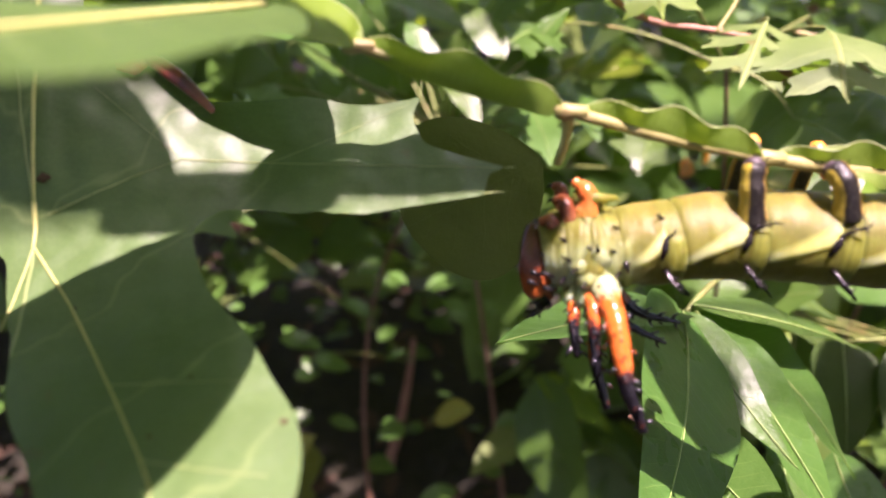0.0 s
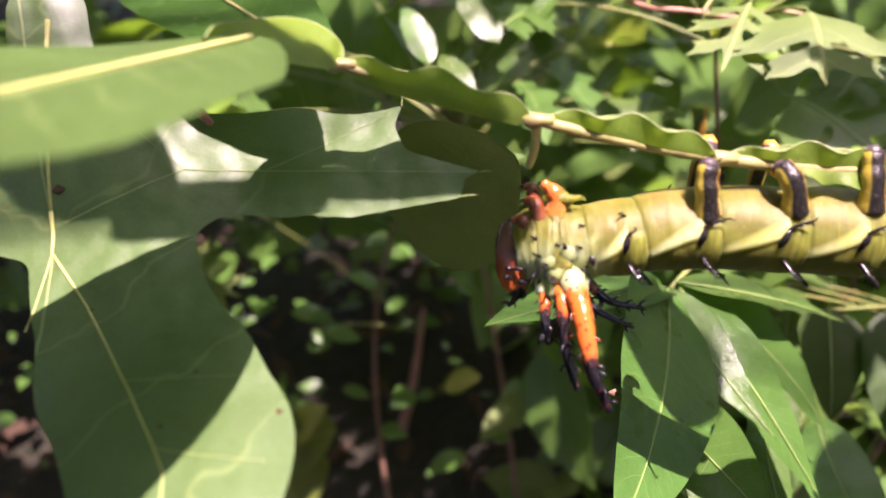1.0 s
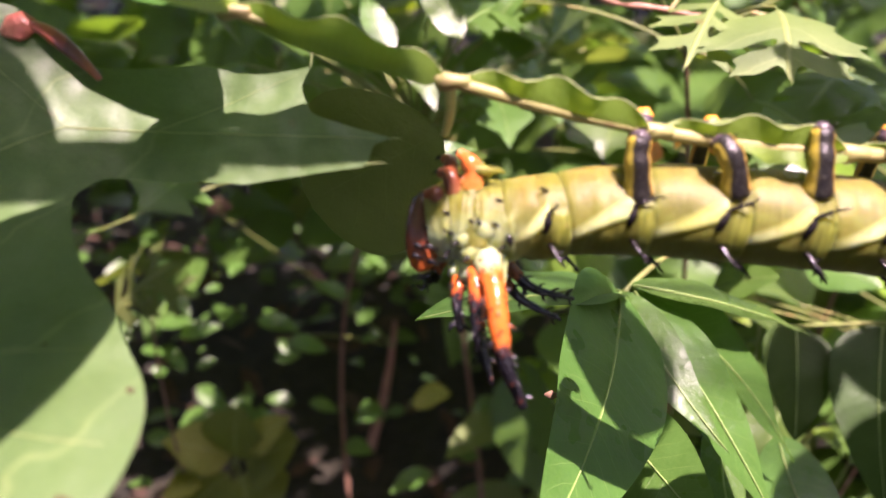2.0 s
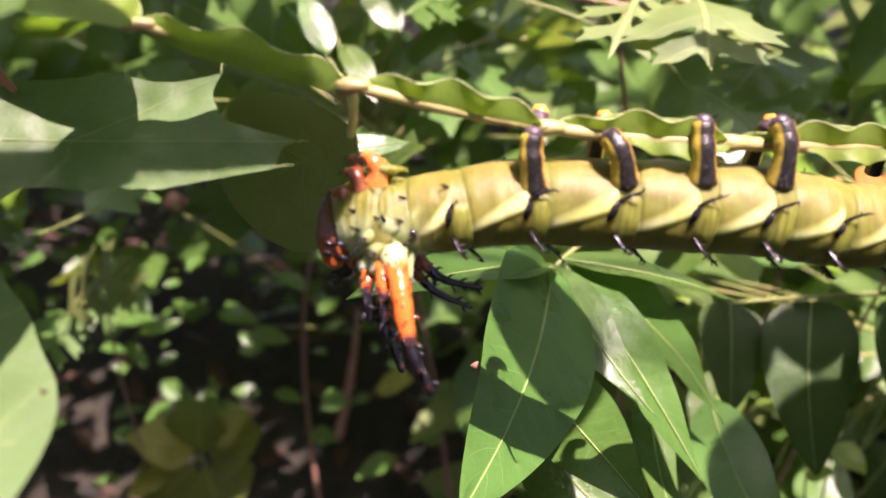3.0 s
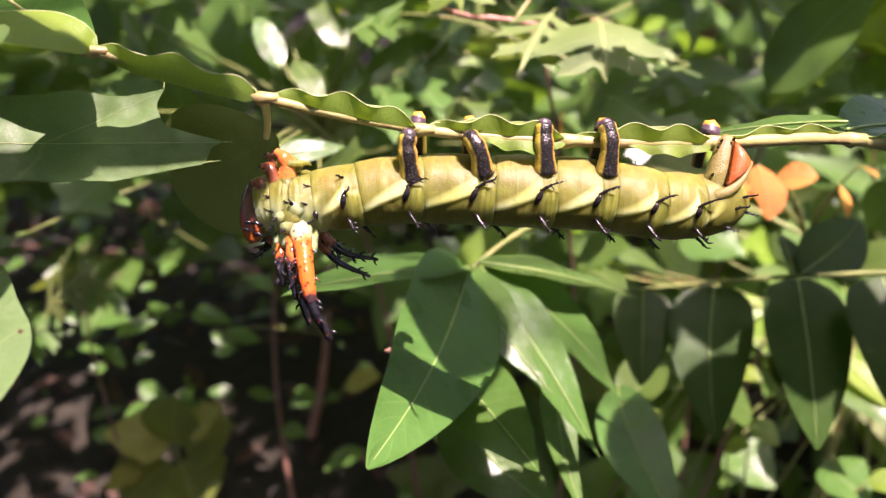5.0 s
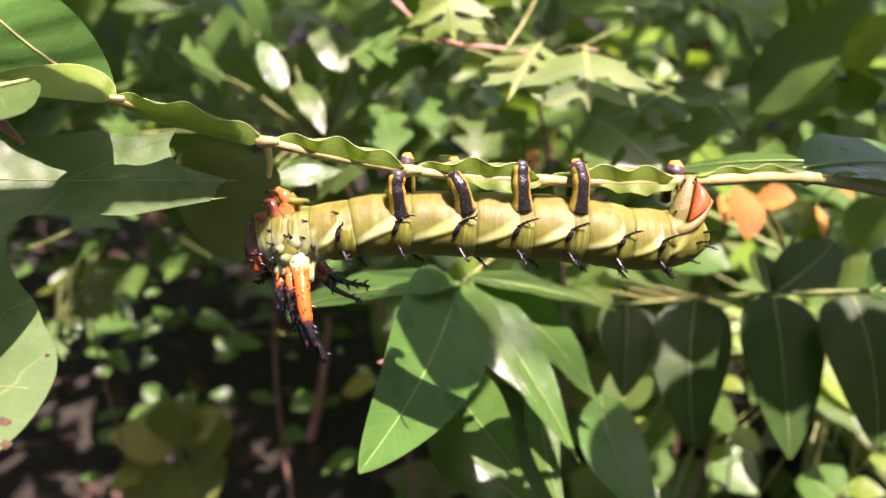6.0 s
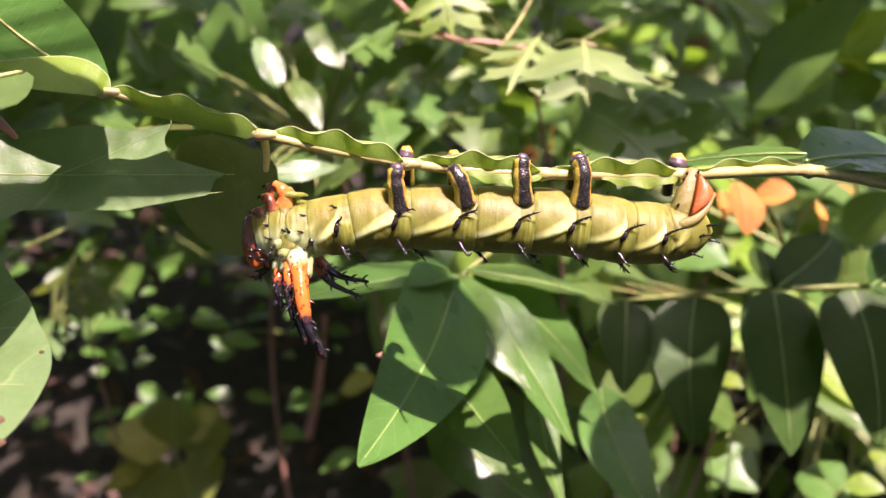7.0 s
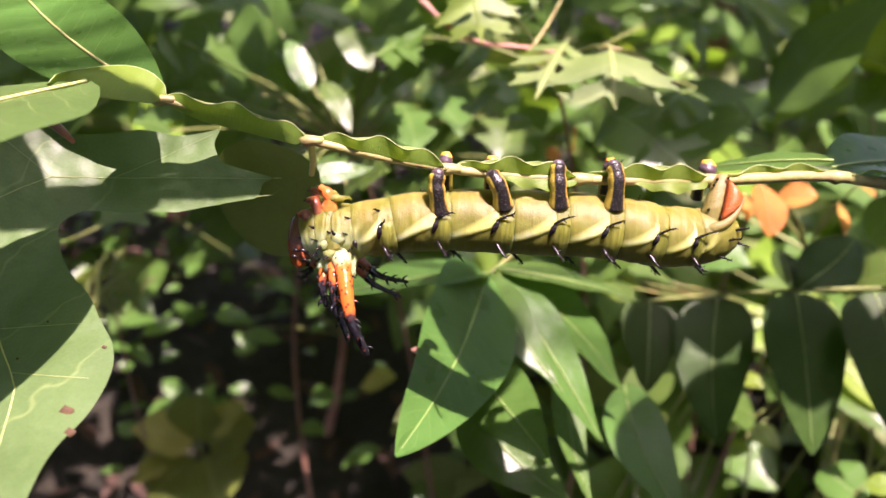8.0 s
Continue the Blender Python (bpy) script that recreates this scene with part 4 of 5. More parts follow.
CATERPILLAR, CATERPILLAR_HEAD = caterpillar()


# ---- the hanging hickory leaf ----
def hickory_leaf():
    node = Vector((-0.0136, 0.1000, 0.5216))
    root = Vector((0.0431, 0.1725, 0.5145))
    leaf = thing("hickory_leaf", root, "glossy green hickory leaf with drooping pointed leaflets", "leaf")
    part("stalk", tube(bmesh.new(), bezier(root, node, UP * 0.006, 10), taper(0.0013, 0.0010), 8), GREEN_STEM, leaf)
    face = UP * 0.55 - AWAY
    leaf_part(leaf, "leaflet", (-0.0170, 0.0925, 0.5250), (-0.0460, -0.0187, 0.5229), (0.635, -0.178, 0.752), 0.0430, HICKORY, "drop", 0.03, 0.08, 0.010, 1.0, -0.030, 0.0004, "broad leaflet with a nibbled notch", 30, 6)
    leaf_part(leaf, "leaflet", node - AWAY * 0.003 - RIGHT * 0.002, (0.0165, 0.0520, 0.4960), UP * 0.20 - AWAY + RIGHT * 0.15, 0.019, HICKORY, "lance", 0.05, 0.08, 0.012, 2.0, 0.05, 0.0005, nu=26, nv=6)
    leaf_part(leaf, "leaflet", node + RIGHT * 0.003, (0.0352, 0.0462, 0.4730), UP * 1.0 - AWAY + RIGHT * 0.25, 0.027, HICKORY, "lance", 0.06, 0.08, 0.016, 2.6, 0.02, 0.0005, nu=26, nv=6)
    leaf_part(leaf, "leaflet", node + RIGHT * 0.005 + AWAY * 0.004, (0.0515, 0.0850, 0.4681), UP * 0.95 - AWAY + RIGHT * 0.50, 0.032, HICKORY, "lance", 0.06, 0.16, 0.03, 3.0, -0.04, 0.0004, nu=26, nv=6)
    leaf_part(leaf, "leaflet", node - RIGHT * 0.002, (-0.0793, 0.0421, 0.5393), face * 0.5 + UP, 0.030, HICKORY, "ovate", 0.05, 0.15, 0.02, 4.0, -0.05, 0.0004)
    leaf_part(leaf, "leaflet", (-0.0236, 0.0700, 0.4984), (0.0075, 0.0157, 0.4934), face - RIGHT * 0.2, 0.028, HICKORY, "ovate", 0.03, 0.12, 0.01, 5.0, 0.0, 0.0004)
    part("leaflet_stalk", tube(bmesh.new(), bezier(node, (-0.0236, 0.0700, 0.4984), AWAY * 0.003, 8), taper(0.0008, 0.0006), 7), GREEN_STEM, leaf)
    leaf_part(leaf, "leaflet", (-0.0215, 0.0763, 0.4781), (0.0219, 0.0393, 0.4528), face, 0.03, HICKORY, "ovate", 0.05, 0.12, 0.01, 6.0, 0.1, 0.0004)
    part("leaflet_stalk", tube(bmesh.new(), bezier(node + AWAY * 0.002, (-0.0215, 0.0763, 0.4781), AWAY * 0.004, 8), taper(0.0008, 0.0006), 7), GREEN_STEM, leaf)
    leaf_part(leaf, "leaflet", (0.0234, 0.0913, 0.4875), (0.0336, 0.0362, 0.4474), face + RIGHT * 0.4, 0.016, HICKORY, "lance", 0.03, 0.12, 0.01, 6.5, 0.1, 0.0004)
    leaf_part(leaf, "leaflet", (0.0550, 0.1099, 0.4600), (0.0743, 0.0510, 0.4346), face + RIGHT * 0.2, 0.030, HICKORY, "ovate", 0.05, 0.12, 0.01, 7.0, 0.1, 0.0004)
    leaf_part(leaf, "leaflet", node + UP * 0.002 + RIGHT * 0.002, (0.0576, 0.1149, 0.5022), face * 0.6 + UP, 0.022, HICKORY, "lance", 0.05, 0.15, 0.02, 8.0, 0.05, 0.0004)
    bm = bmesh.new()
    q = Vector((-0.0423, 0.0268, 0.5306))
    tube(bm, [q - RIGHT * 0.0018, q - AWAY * 0.0004, q + RIGHT * 0.0016], lambda f: 0.0004 + 0.0009 * math.sin(math.pi * f), 8, 0.4)
    part("nibbled_notch", bm, BARK, leaf, "brown edge of a bitten notch")
    return leaf


HICKORY_LEAF = hickory_leaf()


# ---- a second sumac leaf in the shade, its leaflets hanging in a row ----
def shaded_sumac():
    a, b = Vector((0.0691, 0.1755, 0.4674)), Vector((0.2277, 0.1322, 0.5115))
    leaf = thing("sumac_leaf", b, "sumac leaf with shade in its dark green, oval leaflets hanging in a row", "leaf")
    pts = bezier(a, b, UP * 0.003, 24)
    part("stalk", tube(bmesh.new(), pts, taper(0.0008, 0.0015), 8), GREEN_STEM, leaf)
    face = -AWAY + UP * 0.25
    rows = [
        ((0.0769, 0.1715, 0.4710), (0.0730, 0.1329, 0.4401), 0.032, 0.3), ((0.1110, 0.1681, 0.4770), (0.1066, 0.1133, 0.4259), 0.040, 1.7), ((0.1431, 0.1523, 0.4917), (0.1446, 0.0956, 0.4371), 0.042, 2.9),
        ((0.1745, 0.1397, 0.5016), (0.1769, 0.0862, 0.4532), 0.042, 4.4), ((0.2065, 0.1318, 0.5096), (0.2142, 0.0926, 0.4565), 0.042, 5.4),
        ((0.1411, 0.1532, 0.4933), (0.1426, 0.1852, 0.5006), 0.020, 6.1), ((0.1452, 0.1536, 0.4943), (0.1889, 0.1970, 0.5039), 0.030, 7.2), ((0.1825, 0.1407, 0.5039), (0.2175, 0.1765, 0.5094), 0.028, 8.3),
    ]
    for p, q, w, seed in rows:
        leaf_part(leaf, "leaflet", p, q, face + RIGHT * 0.25 * math.sin(seed * 2.3), w, SUMAC_SHADED, "drop" if w > 0.03 else "ovate", 0.05, 0.12, 0.012, seed, 0.04 * math.sin(seed), 0.0004)
    return leaf


shaded_sumac()


# ---- the undergrowth behind ----
def sapling(name, foot, top, label, radius, material=BARK, lean=(0, 0, 0)):
    foot, top = Vector(foot), Vector(top)
    plant = thing(name, foot, label, "plant")
    part("stem", tube(bmesh.new(), bezier(foot - Vector((0, 0, 0.02)), top, lean, 14), taper(radius, radius * 0.4), 8, lump=lambda f, a: 0.08 * math.sin(f * 30 + a)), material, plant)
    return plant


def sprig(plant, stem_at, rows, material, shape="ovate", twig=GREEN_STEM, rib=0.0003, face=None, name="leaf", wave=0.012, loose=False):
    """Leaves (base, tip, width) of one sapling, each on a leaf stalk that leaves the stem at stem_at."""
    for k, (p, q, w, *own) in enumerate(rows):
        p, q = Vector(p), Vector(q)
        if own:
            ln, way = (q - p).length, q - p - own[0].normalized() * (q - p).dot(own[0].normalized())
            q, w = p + way.normalized() * ln * 1.25, w * 0.62
        fc = own[0] if own else face if face else (-AWAY * 0.8 + UP * 0.7 + RIGHT * 0.5 * math.sin(k * 2.1))
        lf = leaf_part(plant, name, p, q, fc, w, material, shape, 0.06, 0.14, wave, k * 1.7, 0.04 * math.sin(k * 3.0), rib, nu=14, nv=3)
        part("leaf_stalk", tube(bmesh.new(), bezier(p - Vector((0.03 * math.sin(k), -0.02, 0.12)) if loose else stem_at, p, (0, 0, 0.006), 8), taper(0.0011, 0.0006), 6), twig, lf)


def lobed_leaf(plant, base, tip, face, size, material, seed, stem_at=None):
    """A smaller oak leaf: five or more bristle-tipped lobes along its midrib."""
    base, tip = Vector(base), Vector(tip)
    ax = tip - base
    n = Vector(face) - ax * (Vector(face).dot(ax) / ax.length_squared)
    n.normalize()
    ey, ex = ax.normalized(), ax.normalized().cross(n)
    rng, ln = random.Random(seed), ax.length

    def place(x, y):
        return base + ex * x + ey * y + n * (0.10 * ln * math.sin(y / ln * 3.0) - 0.25 * x * x / size + 0.03 * size * noise.noise((x * 40, y * 40, seed)))

    w = size * 0.5
    lobes = [(0, 0.10 * ln, 0.04 * w, 0, 0.75 * ln, 0.11 * w), (0, 0.7 * ln, 0.11 * w, rng.uniform(-0.1, 0.1) * w, ln, 0.01 * w)]
    for y, reach in ((0.28, 0.65), (0.50, 1.0), (0.74, 0.72)):
        for side in (-1, 1):
            r = reach * rng.uniform(0.85, 1.1)
            lobes.append((0, (y - 0.06) * ln, 0.10 * w, side * r * w * 0.62, (y + 0.06) * ln, 0.12 * w))
            lobes.append((side * r * w * 0.55, (y + 0.05) * ln, 0.11 * w, side * r * w, (y + 0.17) * ln, 0.01 * w))
            lobes.append((side * r * w * 0.5, (y + 0.03) * ln, 0.08 * w, side * r * w * 0.98, (y + 0.02) * ln, 0.01 * w))
    ob = part("leaf", lobed_blade(lobes, 0.03 * w, size / 42, place, size * 1.4), material, plant)
    line = [place(0, ln * k / 10) + n * 0.0002 for k in range(11)]
    part("midrib", tube(bmesh.new(), line, taper(0.00032, 0.00012), 5), RIB_GREEN, ob)
    if stem_at:
        part("leaf_stalk", tube(bmesh.new(), bezier(stem_at, base, (0, 0, 0.006), 8), taper(0.001, 0.0006), 6), GREEN_STEM, ob)
    return ob


# an oak sapling whose leaves catch the sun behind the stalk
stem = Vector((0.0229, 0.2415, 0.5693))
oak = sapling("oak_sapling", (0.10, 0.42, 0.0), stem, "slender oak sapling with pale sunlit lobed leaves", 0.0026, BARK, (0.03, 0.04, 0))
lobed_leaf(oak, (0.0366, 0.1745, 0.6038), (0.0361, 0.1367, 0.5857), UP * 0.7 - AWAY, 0.062, PALE_OAK, 11, stem)
lobed_leaf(oak, (0.0204, 0.1913, 0.6027), (0.0022, 0.1479, 0.5839), UP * 0.8 - AWAY, 0.045, PALE_OAK, 12, stem)
lobed_leaf(oak, (0.0545, 0.2317, 0.5521), (0.0875, 0.1897, 0.5383), UP * 0.5 - AWAY, 0.075, BUSH, 13, stem)
lobed_leaf(oak, (0.1023, 0.2488, 0.5653), (0.0715, 0.2105, 0.5556), UP * 0.8 - AWAY * 0.5, 0.05, BUSH, 14, stem)
lobed_leaf(oak, (-0.0555, 0.2711, 0.5791), (-0.0811, 0.2438, 0.5691), UP * 0.8 - AWAY * 0.5, 0.06, BUSH, 15, stem)
lobed_leaf(oak, (-0.0287, 0.2034, 0.6235), (-0.0221, 0.1798, 0.6005), UP * 0.4 - AWAY, 0.045, LIME, 16, stem)
lobed_leaf(oak, (0.1359, 0.4016, 0.5782), (0.0810, 0.3756, 0.5692), UP * 0.8 - AWAY * 0.6, 0.05, LIME, 17, stem)
# the pink twig
twig = thing("fallen_twig", (-0.0521, 0.1996, 0.6152), "pinkish brown bare twig caught in the leaves", "twig")
part("stick", tube(bmesh.new(), spline([(-0.0521, 0.1996, 0.6152), (-0.0368, 0.1932, 0.6038), (-0.0219, 0.1921, 0.5980), (-0.0029, 0.1942, 0.5964), (0.0193, 0.1977, 0.5934)], 6), taper(0.0016, 0.0012), 8, lump=lambda f, a: 0.2 * math.sin(f * 40)), TWIG, twig)
part("side_twig", tube(bmesh.new(), spline([(0.0025, 0.1937, 0.5957), (0.0105, 0.2044, 0.6057), (0.0190, 0.2217, 0.6175)], 6), taper(0.0009, 0.0006), 7), STALK, twig)
part("side_twig", tube(bmesh.new(), spline([(0.0415, 0.2194, 0.5928), (0.0588, 0.2175, 0.5899), (0.0760, 0.2228, 0.5792), (0.0877, 0.2292, 0.5704)], 6), taper(0.0012, 0.0010), 7), STALK, twig)

# lime green leaves at the right
stem = Vector((0.2619, 0.3781, 0.5392))
lime = sapling("young_shrub", (0.42, 0.42, 0.0), stem, "young shrub with bright yellow green oval leaves", 0.003, GREEN_STEM, (0.03, 0.03, 0))
sprig(lime, stem, [
    ((0.2382, 0.3761, 0.5344), (0.1427, 0.3679, 0.6003), 0.034), ((0.2420, 0.3780, 0.5381), (0.2015, 0.3733, 0.6134), 0.040), ((0.2453, 0.3836, 0.5489), (0.1846, 0.3343, 0.5168), 0.036),
    ((0.2533, 0.3836, 0.5493), (0.2790, 0.3700, 0.5891), 0.05), ((0.2575, 0.3818, 0.5460), (0.2594, 0.3292, 0.5535), 0.03), ((0.2483, 0.3929, 0.5667), (0.2484, 0.3926, 0.6091), 0.045),
    ((0.2800, 0.3958, 0.5308), (0.3171, 0.3821, 0.5493), 0.045), ((0.1394, 0.4063, 0.5872), (0.1690, 0.3805, 0.5826), 0.02), ((0.1316, 0.4044, 0.5833), (0.0879, 0.3828, 0.5833), 0.02),
], LIME, "ovate")

# glossy bush behind the head
SHINE = (-SUN - AWAY).normalized()
stem = Vector((-0.1070, 0.3353, 0.4839))
bush = sapling("glossy_bush", (-0.14, 0.42, 0.0), stem, "bush with glossy dark green wavy leaves in dappled sun", 0.0026, BARK, (-0.05, 0.10, 0))
sprig(bush, stem, [
    ((-0.1316, 0.2932, 0.5316), (-0.1308, 0.2815, 0.5741), 0.038), ((-0.1175, 0.2715, 0.5341), (-0.1357, 0.2578, 0.5717), 0.020), ((-0.1106, 0.2692, 0.5301), (-0.0881, 0.2381, 0.5578), 0.030),
    ((-0.0987, 0.2817, 0.5543), (-0.0867, 0.2667, 0.5909), 0.030), ((-0.1076, 0.1821, 0.5364), (-0.0850, 0.1518, 0.5442), 0.026), ((-0.0962, 0.3122, 0.5050), (-0.0730, 0.2934, 0.5348), 0.05),
    ((-0.0659, 0.2919, 0.5322), (-0.0520, 0.2385, 0.5172), 0.035), ((-0.0464, 0.3163, 0.5365), (-0.0270, 0.2635, 0.5229), 0.035), ((-0.0328, 0.3607, 0.5357), (-0.0086, 0.3315, 0.5672), 0.04),
], BUSH, "bay")
sprig(bush, stem, [
    ((-0.1660, 0.3965, 0.5547), (-0.1907, 0.3783, 0.5835), 0.05), ((-0.1799, 0.3778, 0.5186), (-0.2070, 0.3536, 0.5357), 0.06), ((-0.1705, 0.3529, 0.5145), (-0.1540, 0.3068, 0.4921), 0.04),
    ((0.0126, 0.3178, 0.5206), (-0.0019, 0.2745, 0.5020), 0.05), ((-0.0104, 0.3412, 0.5425), (0.0160, 0.3003, 0.5519), 0.04), ((-0.0886, 0.2033, 0.5131), (-0.0628, 0.1797, 0.5340), 0.03),
    ((-0.2007, 0.2944, 0.5309), (-0.2092, 0.2546, 0.5193), 0.035), ((-0.1821, 0.2073, 0.5379), (-0.1949, 0.1901, 0.5477), 0.030), ((-0.0752, 0.3143, 0.5745), (-0.0559, 0.2850, 0.5625), 0.04),
    ((-0.0646, 0.2432, 0.4826), (-0.0382, 0.2219, 0.5078), 0.03), ((-0.2145, 0.2486, 0.4862), (-0.2272, 0.2108, 0.4781), 0.05), ((-0.2592, 0.2330, 0.4543), (-0.2685, 0.2092, 0.4517), 0.03),
], BUSH, "bay")
sprig(bush, stem, [
    ((-0.1106, 0.2227, 0.5596), (-0.1209, 0.2352, 0.5829), 0.024, SHINE + RIGHT * 0.15), ((-0.0793, 0.2375, 0.5678), (-0.0975, 0.2502, 0.5912), 0.026, SHINE - RIGHT * 0.12), ((-0.0695, 0.2473, 0.5655), (-0.0550, 0.2575, 0.5857), 0.022, SHINE - RIGHT * 0.5), ((-0.0480, 0.2828, 0.5266), (-0.0388, 0.2933, 0.5471), 0.022, SHINE + RIGHT * 0.3), ((-0.1066, 0.2443, 0.5579), (-0.0916, 0.2240, 0.5414), 0.022, SHINE + UP * 0.12), ((-0.0964, 0.1182, 0.5546), (-0.0765, 0.1138, 0.5689), 0.016, SHINE + RIGHT * 0.1),
    ((-0.0739, 0.3055, 0.5039), (-0.0634, 0.3013, 0.5397), 0.028, SHINE - UP * 0.14), ((-0.2162, 0.3073, 0.5649), (-0.1984, 0.2811, 0.5589), 0.016, SHINE), ((-0.1460, 0.3951, 0.5637), (-0.1117, 0.3775, 0.5751), 0.03, SHINE + RIGHT * 0.2),
], BUSH, "ovate", wave=0.03)
part("side_stem", tube(bmesh.new(), spline([(-0.0878, 0.3020, 0.4860), (-0.1114, 0.2931, 0.5110), (-0.1313, 0.2907, 0.5271), (-0.1561, 0.2963, 0.5364)], 6), taper(0.0022, 0.0014), 8), GREEN_STEM, bush)

# a broad-leaved shrub whose large leaves stay in the shade
stem = Vector((-0.0993, 0.4024, 0.4400))
shrub = sapling("broad_shrub", (-0.02, 0.46, 0.0), stem, "shrub with large dark green leaves partly in the shade", 0.003, BARK, (0.0, 0.05, 0))
sprig(shrub, stem, [
    ((-0.1850, 0.4437, 0.4716), (-0.1746, 0.4611, 0.5697), 0.070), ((-0.1296, 0.4313, 0.4507), (-0.1066, 0.4313, 0.5376), 0.072), ((-0.0538, 0.3525, 0.4760), (-0.0737, 0.3480, 0.5096), 0.05), ((-0.0460, 0.3544, 0.4800), (-0.0024, 0.3360, 0.5330), 0.065), ((0.0101, 0.3509, 0.4760), (0.0328, 0.3389, 0.5186), 0.05),
    ((-0.1886, 0.3481, 0.4616), (-0.2064, 0.3483, 0.5256), 0.06), ((-0.2003, 0.3462, 0.4574), (-0.2248, 0.3221, 0.4535), 0.04), ((-0.0918, 0.4113, 0.5433), (-0.0682, 0.4118, 0.5883), 0.05), ((-0.0090, 0.4060, 0.5369), (-0.0349, 0.3990, 0.5653), 0.05),
], BUSH, "ovate", wave=0.03)
stem = Vector((0.2042, 0.3744, 0.4865))
shrub = sapling("broad_shrub", (0.25, 0.46, 0.0), stem, "shrub with large dark green leaves in the shade", 0.003, BARK, (0.0, 0.05, 0))
sprig(shrub, stem, [
    ((0.1802, 0.3299, 0.5298), (0.2340, 0.3255, 0.6098), 0.050), ((0.1912, 0.3528, 0.5309), (0.1473, 0.3542, 0.5959), 0.034), ((0.0997, 0.3216, 0.5318), (0.1580, 0.3051, 0.5460), 0.030), ((0.0642, 0.3284, 0.5002), (0.0968, 0.3170, 0.5443), 0.050), ((0.1173, 0.3269, 0.4997), (0.1621, 0.3185, 0.5288), 0.05),
    ((0.2549, 0.3688, 0.5212), (0.2823, 0.3640, 0.5563), 0.04), ((0.2288, 0.3891, 0.5586), (0.2098, 0.3942, 0.6104), 0.04), ((0.1478, 0.4010, 0.5345), (0.1323, 0.3979, 0.5710), 0.05),
], BUSH, "ovate", wave=0.03)

# a small oak seedling low on the left
stem = Vector((-0.2750, 0.3184, 0.3581))
seedling = sapling("oak_seedling", (-0.27, 0.40, 0.0), stem, "small oak seedling with pale green lobed leaves", 0.0018, BARK, (-0.02, 0.02, 0))
lobed_leaf(seedling, (-0.2853, 0.2770, 0.3649), (-0.2340, 0.2794, 0.4149), UP * 0.6 - AWAY, 0.06, PALE_OAK, 21, stem)
lobed_leaf(seedling, (-0.2711, 0.2878, 0.3861), (-0.2236, 0.2691, 0.3957), UP * 0.6 - AWAY, 0.045, PALE_OAK, 22, stem)
lobed_leaf(seedling, (-0.2786, 0.2976, 0.3614), (-0.2996, 0.2662, 0.3436), UP * 0.6 - AWAY, 0.05, BUSH, 23, stem)

# the yellowing bramble in the dark corner
stem = Vector((-0.2544, 0.4079, 0.1424))
bramble = sapling("yellowing_bramble", (-0.26, 0.42, 0.0), stem, "bramble with shaded yellow green leaves", 0.003, GREEN_STEM)
sprig(bramble, stem, [
    ((-0.2491, 0.3949, 0.1609), (-0.2456, 0.3993, 0.2125), 0.060), ((-0.2385, 0.3925, 0.1568), (-0.1938, 0.3867, 0.1907), 0.065), ((-0.2431, 0.3877, 0.1474), (-0.2176, 0.3427, 0.1276), 0.085), ((-0.2535, 0.3876, 0.1468), (-0.2860, 0.3533, 0.1231), 0.07),
], OLIVE, "oval")
sprig(bramble, stem, [((-0.2543, 0.3949, 0.1606), (-0.3070, 0.3838, 0.1801), 0.050), ((-0.2365, 0.3907, 0.1751), (-0.2001, 0.3880, 0.2146), 0.03), ((-0.2759, 0.3775, 0.1480), (-0.2983, 0.3528, 0.1430), 0.03)], YELLOW, "ovate", wave=0.04)
# a red brown stem
red = sapling("woody_stem", (-0.165, 0.62, 0.0), (-0.1407, 0.6205, 0.1651), "reddish brown bare woody stem", 0.0065, TWIG, (0.004, 0, 0))
stem = Vector((-0.1144, 0.5299, 0.1229))
sprig(red, stem, [((-0.1099, 0.5166, 0.1408), (-0.0736, 0.5055, 0.1644), 0.030)], YELLOW, "oval")
sprig(red, Vector((-0.1361, 0.5833, 0.1591)), [((-0.2865, 0.5080, 0.3313), (-0.2883, 0.5063, 0.3496), 0.022), ((-0.2266, 0.5020, 0.2151), (-0.2348, 0.4878, 0.2093), 0.016)], DRY, "oval")

# orange leaves behind the tail
stem = Vector((0.1818, 0.2335, 0.4755))
flame = sapling("reddening_vine", (0.22, 0.40, 0.0), stem, "vine with bright orange red autumn leaflets", 0.002, BARK)
sprig(flame, stem, [
    ((0.1320, 0.2004, 0.5292), (0.1341, 0.1787, 0.5094), 0.026), ((0.1451, 0.2065, 0.5200), (0.1622, 0.1977, 0.5255), 0.018), ((0.1779, 0.2052, 0.5190), (0.1772, 0.1880, 0.5078), 0.008), ((0.1922, 0.2189, 0.5245), (0.1969, 0.2069, 0.5233), 0.010), ((0.1295, 0.2166, 0.5169), (0.1290, 0.2004, 0.5074), 0.010),
    ((0.0562, 0.3737, 0.4784), (0.0547, 0.3613, 0.4979), 0.018), ((0.1403, 0.3618, 0.5025), (0.1479, 0.3446, 0.5131), 0.016), ((0.0435, 0.3544, 0.4842), (0.0370, 0.3399, 0.4777), 0.012),
], ORANGE_LEAF, "oval", face=SHINE + RIGHT * 0.4)

